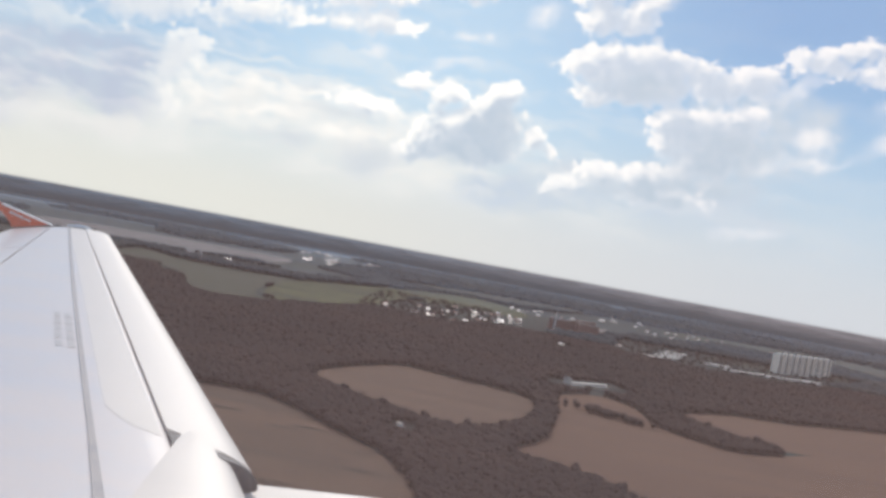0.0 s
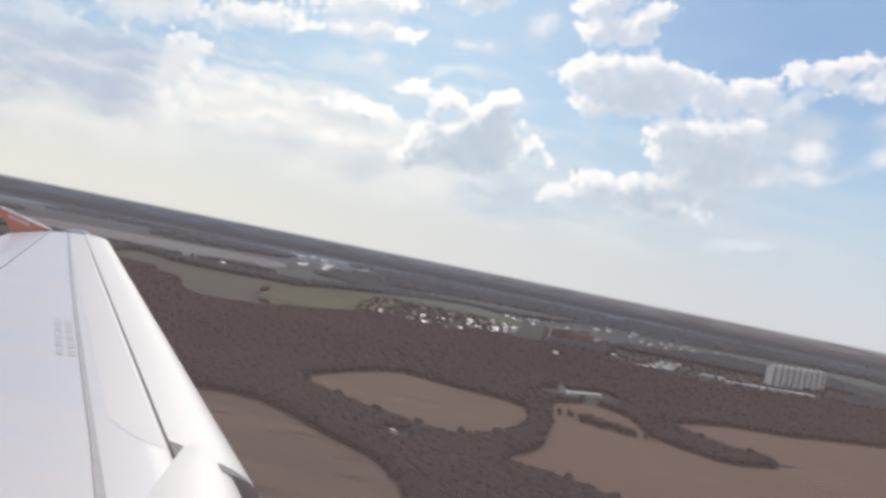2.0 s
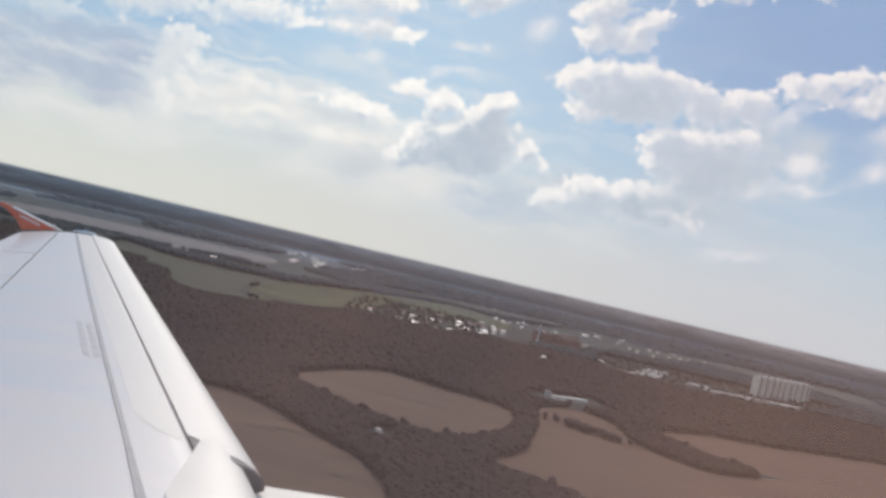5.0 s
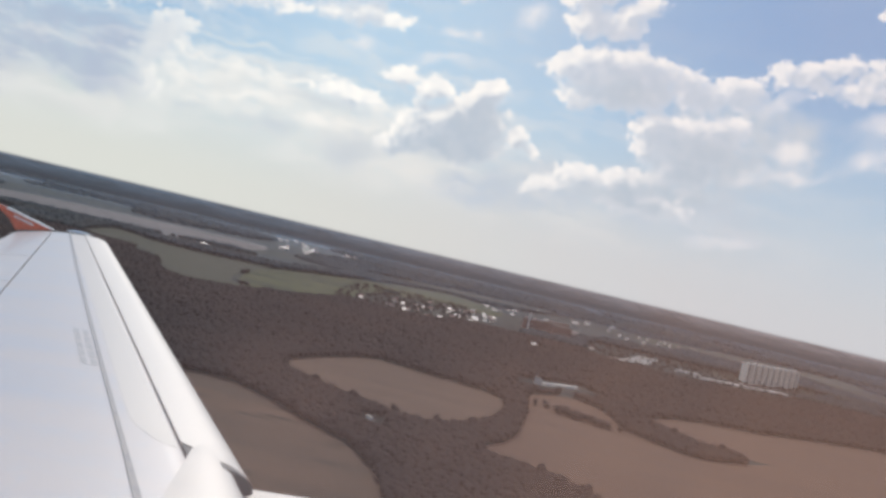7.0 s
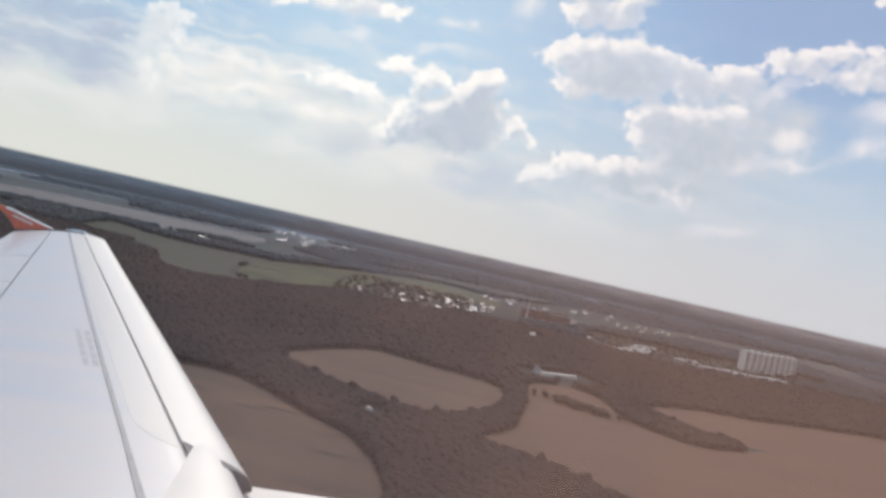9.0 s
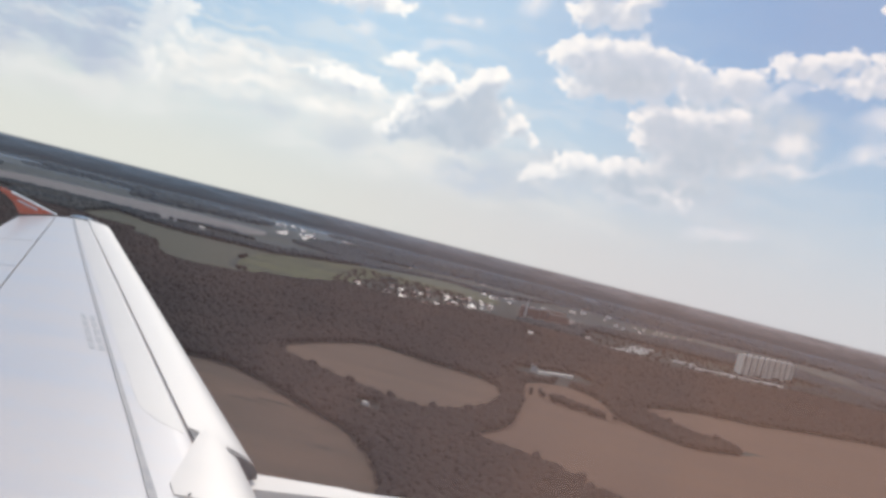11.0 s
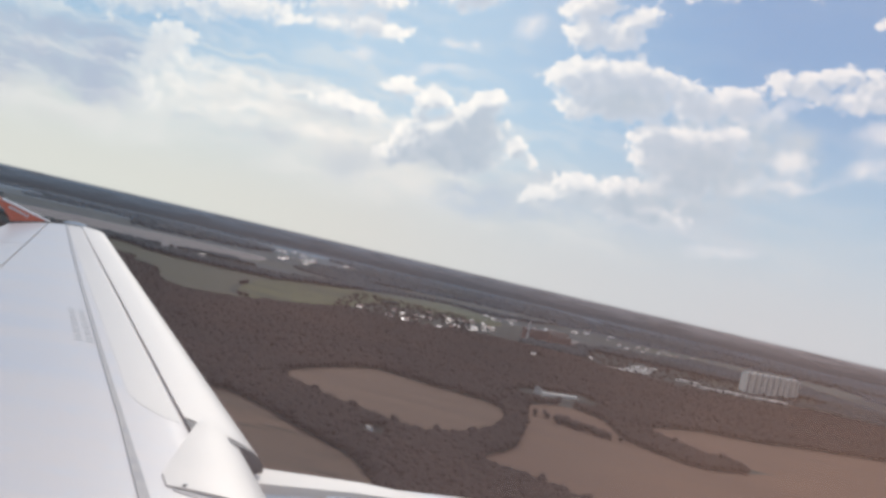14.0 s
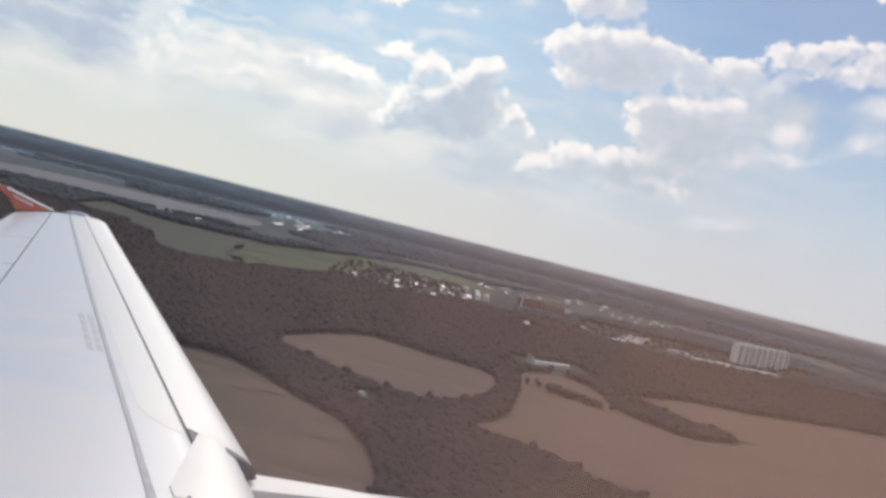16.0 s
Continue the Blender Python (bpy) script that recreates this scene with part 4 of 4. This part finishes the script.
# the outboard slat, extended, with a dark sheet for the shade behind it
def slat(o0, o1, skew):
    verts, no = [], 50
    for i in range(no):
        o = o0 + (o1 - o0) * i / (no - 1)
        ring = []
        for a, h in ((0.465, 0.127), (0.36, 0.12), (0.28, 0.110), (0.20, 0.101), (0.13, 0.088), (0.07, 0.069), (0.03, 0.044), (0.007, 0.010), (0.0, -0.025), (0.012, -0.042), (0.05, -0.062), (0.10, -0.068), (0.14, -0.055), (0.17, -0.02), (0.23, 0.035), (0.33, 0.088), (0.465, 0.114)):
            oo = o + skew * a * (1 - i / (no - 1))
            f, u = edge(oo)
            ring.append(air(oo, f - a, u + h))
        verts += ring
    n = 17
    return verts, grid_faces(no, n, True) + [tuple(range(n)), tuple(range((no - 1) * n, no * n))[::-1]]


part("slat", *slat(5.0, 15.04, 0.6), WHITE, wing, "white extended leading edge slat", True)
part("slat", *slat(0.75, 4.02, 0.0), WHITE, wing, "white extended leading edge slat", True)
# thin dark plate added to put the slat end in shade
end_v, end_f = slat(4.975, 4.992, 0.6)
part("end_seal", end_v[:17] + end_v[-17:], grid_faces(2, 17, True) + [tuple(range(17)), tuple(range(17, 34))[::-1]], DARK, wing, "dark plate standing for the shade on the slat's end")
# dark sheet under the slat gap, shade put into its colour
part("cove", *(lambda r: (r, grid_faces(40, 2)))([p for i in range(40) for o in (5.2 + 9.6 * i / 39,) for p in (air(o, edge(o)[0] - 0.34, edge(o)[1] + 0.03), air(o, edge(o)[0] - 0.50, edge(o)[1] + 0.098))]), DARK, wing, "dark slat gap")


# wing tip cap
def tip_cap():
    verts, no = [], 7
    for i in range(no):
        t = i / (no - 1)
        o = 14.9 + 0.30 * math.sin(t * 1.5708)
        shrink = math.cos(t * 1.5708) * 0.97 + 0.03
        ring = []
        for k in range(12):
            a = 0.30 + t * 0.25 + (chord(o) - 0.3 - t * 0.3) * k / 11
            f, u = edge(o)
            ring.append(air(o, f - a, u + top(o, a) * 1.0 - (1 - shrink) * 0.05))
        for k in range(12):
            a = 0.30 + t * 0.25 + (chord(o) - 0.3 - t * 0.3) * (11 - k) / 11
            f, u = edge(o)
            ring.append(air(o, f - a, u + top(o, a) - (1 - shrink) * 0.05 - 0.16 * shrink))
        verts += ring
    return verts, grid_faces(no, 24, True) + [tuple(range(24)), tuple(range(6 * 24, 7 * 24))[::-1]]


part("wing_tip", *tip_cap(), WHITE, wing, "white rounded tip cap", True)


# winglet: a swept orange fence standing on the tip
def plate(outline, o, thick):
    v = []
    for side in (-1, 1):
        for a, h in outline:
            f, u = edge(o)
            v.append(air(o + side * thick / 2 + 0.10 * max(h, 0), f - a, u + h))
    n = len(outline)
    f = [tuple(range(n))[::-1], tuple(range(n, 2 * n))] + [(k, (k + 1) % n, n + (k + 1) % n, n + k) for k in range(n)]
    return v, f


FENCE = [(1.06, 0.10), (1.25, 0.154), (1.5, 0.224), (1.98, 0.36), (2.18, 0.405), (2.32, 0.40), (2.08, 0.29), (1.90, 0.17), (1.80, 0.06), (1.74, -0.02), (1.4, 0.04)]
winglet = part("winglet", *plate(FENCE, 15.12, 0.05), ORANGE, wing, "orange painted swept winglet")
part("edge_strip", *plate([(1.05, 0.105), (1.25, 0.160), (1.5, 0.231), (1.98, 0.368), (1.99, 0.340), (1.5, 0.204), (1.25, 0.134), (1.06, 0.09)], 15.12, 0.06), LETTER, winglet, "white leading edge strip")
for k in range(8):
    a = 1.44 + 0.05 * k
    h = 0.10 + 0.28 * (a - 1.44)
    part("lettering_bar", *plate([(a, h), (a + 0.028, h + 0.009), (a + 0.028, h + 0.05), (a, h + 0.04)], 15.115, 0.064), LETTER, winglet)

# two columns of stencilled lines on the skin
for col in range(2):
    for row in range(5):
        o = 6.72 + row * 0.25
        a0 = 0.945 + 0.095 * col
        sheet("stencil_bar", o, o + 0.19, lambda q, s=a0: s, lambda q, s=a0: s + 0.058, STENCIL, 0.003, 2, 2, 0.002)


# lamp lens at the front corner of the tip, with its dark end
def tip_lens(a0, a1, high):
    v = []
    for i in range(9):
        a = a0 + (a1 - a0) * i / 8
        w = 0.035 * math.sin(math.pi * (i + 0.6) / 9.2)
        f, u = edge(15.16)
        for k in range(8):
            v.append(air(15.16 + w * math.cos(k * 0.7854), f - a, u + top(15.16, a) + 0.015 + high * w * math.sin(k * 0.7854)))
    return v, grid_faces(9, 8, True) + [tuple(range(8)), tuple(range(64, 72))[::-1]]


part("tip_lens", *tip_lens(0.34, 0.80, 0.9), METAL, wing, "glossy lamp lens along the tip", True)
part("lens_end", *tip_lens(0.27, 0.36, 1.0), DARK, wing, "dark end of the tip lens", True)
# latch on the fairing's inboard edge
part("latch", *(lambda p: ([p + FWD * x + OUT * y + UPW * z for z in (-0.004, 0.008) for x, y in ((-0.009, -0.014), (0.009, -0.014), (0.009, 0.014), (-0.009, 0.014))], box(0, 1, 0, 1, 0, 1)[1]))(on_wing(4.09, 0.69, 0.012)), DARK, wing, "small dark latch")


# fairing over the pylon, breaking the leading edge
def fairing():
    verts, no, na = [], 18, 14
    for i in range(no):
        t = i / (no - 1)
        o = 4.06 + 1.26 * t
        end = 0.79 - 0.02 * t - 0.42 * max(0.0, t - 0.12) / 0.88
        ring = []
        for j in range(na):
            s = j / (na - 1)
            front = 0.07
            a = front + (end - front) * s
            f, u = edge(o)
            drop = -0.17 * (1 - min(1, s / 0.28)) ** 2.2
            rise = 0.010 * math.sin(math.pi * s)
            ring.append(air(o, f - a, u + top(o, max(a, 0)) + 0.010 + drop + rise))
        ring += [p - UPW * 0.22 for p in reversed(ring)]
        verts += ring
    n = na * 2
    return verts, grid_faces(no, n, True) + [tuple(range(n)), tuple(range((no - 1) * n, no * n))[::-1]]


part("pylon_fairing", *fairing(), WHITE, wing, "white fairing over the engine pylon", True)


# grey strip painted as the shade under the fairing's inboard edge
sheet("end_gap", 3.955, 4.055, lambda o: 0.14, lambda o: 0.76 if o > 4.0 else 0.62, SEAL_AND_SHADE, 0.004, 4, 6, 0.02, "grey strip standing for the shade along the fairing's edge")


# engine under the wing
def turned(profile, seg=48):
    v = [air(5.0 + r * math.cos(k * 6.28319 / seg), f, -2.55 + r * math.sin(k * 6.28319 / seg) - 0.0 * f) for f, r in profile for k in range(seg)]
    return v, grid_faces(len(profile), seg, True)


engine = new("engine")
engine.parent = wing
part("fan_cowl", *turned([(-3.2, 0.55), (-2.6, 0.80), (-1.8, 0.98), (-1.0, 1.06), (-0.62, 1.08), (-0.6, 1.06), (-0.62, 1.0), (-2.4, 0.7)]), COWL, engine, "white engine cowl", True)
part("inlet_cowl", *turned([(-0.585, 1.06), (-0.57, 1.10), (0.2, 1.145), (0.9, 1.15), (1.5, 1.12), (1.85, 1.04)]), COWL, engine, "white inlet cowl", True)
part("inlet_lip", *turned([(1.85, 1.03), (2.0, 0.98), (2.06, 0.92), (2.0, 0.86), (1.8, 0.82), (0.9, 0.84), (0.8, 0.2)]), METAL, engine, "bare metal inlet lip", True)


def pylon():
    v = []
    for f, w, lo, hi in ((-3.0, 0.10, -1.9, -1.62), (-1.9, 0.22, -1.7, -1.50), (-1.1, 0.24, -1.6, -1.46), (-0.4, 0.16, -1.55, -1.42), (0.3, 0.06, -1.5, -1.42)):
        v += [air(5.0 - w, f, lo), air(5.0 + w, f, lo), air(5.0 + w * 0.8, f, hi), air(5.0 - w * 0.8, f, hi)]
    return v, grid_faces(5, 4, True) + [(0, 1, 2, 3), (19, 18, 17, 16)]


part("pylon", *pylon(), WHITE, engine, "white engine pylon", True)


# ---------------------------------------------------------------- the cabin side and its window
def wall_with_window(f0, f1, u0, u1, wf0, wf1, wu0, wu1):
    """The plain side of the fuselage round one opening."""
    o0, o1, v, f = 0.60, 0.70, [], []
    outer = [(f0, u0), (f1, u0), (f1, u1), (f0, u1)]
    inner = []
    for k in range(32):
        a = k * 6.28319 / 32 + 0.785398 + math.pi
        c, s = math.cos(a), math.sin(a)
        r = (abs(c) ** 4 + abs(s) ** 4) ** -0.25
        inner.append(((wf0 + wf1) / 2 + (wf1 - wf0) / 2 * r * c, (wu0 + wu1) / 2 + (wu1 - wu0) / 2 * r * s))
    for o in (o0, o1):
        v += [air(o, *p) for p in outer] + [air(o, *p) for p in inner]
    for base, flip in ((0, True), (36, False)):
        for side in range(4):
            ring = [base + 4 + (side * 8 + k) % 32 for k in range(9)]
            q = (base + side, base + (side + 1) % 4, *reversed(ring))
            f.append(q[::-1] if flip else q)
    for k in range(4):
        f.append((k, (k + 1) % 4, 36 + (k + 1) % 4, 36 + k))
    for k in range(32):
        f.append((4 + k, 40 + k, 40 + (k + 1) % 32, 4 + (k + 1) % 32))
    return v, f


wall = new("fuselage_wall", mesh_of("fuselage_wall", *wall_with_window(-8.0, 3.4, -3.2, 2.6, -1.75, 1.75, -1.35, 1.75), COWL))
tagged(wall, "plain white cabin side with one window opening", "wall", kind="structure")
HAZY = bpy.data.materials.new("hazy_acrylic")
HAZY.use_nodes = True
hn = HAZY.node_tree
hn.nodes.clear()
clear_pane, scatter_pane, both, hout = (hn.nodes.new("ShaderNode" + k) for k in ("BsdfTransparent", "BsdfTranslucent", "MixShader", "OutputMaterial"))
clear_pane.inputs[0].default_value = (0.98, 0.98, 0.98, 1)
# smudge noise plus a warm tint to the right, painted for cabin reflections
smudge, reflection_tone = hn.nodes.new("ShaderNodeTexNoise"), hn.nodes.new("ShaderNodeMix")
smudge.inputs["Scale"].default_value, smudge.inputs["Detail"].default_value = 3.0, 2.0
reflection_tone.data_type = "RGBA"
reflection_tone.inputs[6].default_value, reflection_tone.inputs[7].default_value = (0.82, 0.66, 0.68, 1), (1.0, 0.60, 0.47, 1)
hn.links.new(hn.nodes.new("ShaderNodeTexCoord").outputs["Object"], smudge.inputs["Vector"])
side = hn.nodes.new("ShaderNodeSeparateXYZ")
hn.links.new(hn.nodes.new("ShaderNodeTexCoord").outputs["Generated"], side.inputs[0])
reflection_veil = hn.nodes.new("ShaderNodeMath")
reflection_veil.operation, reflection_veil.use_clamp = "MULTIPLY_ADD", True
reflection_veil.inputs[1].default_value = 3.2
hn.links.new(side.outputs[0], reflection_veil.inputs[0])
level = hn.nodes.new("ShaderNodeMath")
level.operation = "SUBTRACT"
level.inputs[1].default_value = 1.6
hn.links.new(smudge.outputs["Fac"], level.inputs[0])
hn.links.new(level.outputs[0], reflection_veil.inputs[2])
hn.links.new(reflection_veil.outputs[0], reflection_tone.inputs["Factor"])
hn.links.new(reflection_tone.outputs[2], scatter_pane.inputs["Color"])
# scatter grows with the painted reflection and lifts the dark tones
amount = hn.nodes.new("ShaderNodeMapRange")
amount.inputs["To Min"].default_value, amount.inputs["To Max"].default_value = 0.036, 0.14
hn.links.new(reflection_veil.outputs[0], amount.inputs["Value"])
hn.links.new(amount.outputs["Result"], both.inputs[0])
hn.links.new(clear_pane.outputs[0], both.inputs[1])
hn.links.new(scatter_pane.outputs[0], both.inputs[2])
hn.links.new(both.outputs[0], hout.inputs["Surface"])
pv, pf = [], []
for o in (0.648, 0.652):
    pv += [air(o, f, u) for f, u in ((-1.76, -1.36), (1.76, -1.36), (1.76, 1.76), (-1.76, 1.76))]
window = new("window_1", mesh_of("window_1", pv[:4], [(0, 1, 2, 3)], HAZY))
window.visible_shadow = False
tagged(window, "hazy smudged acrylic cabin window pane with warm cabin reflections tinted in", "window", kind="structure")
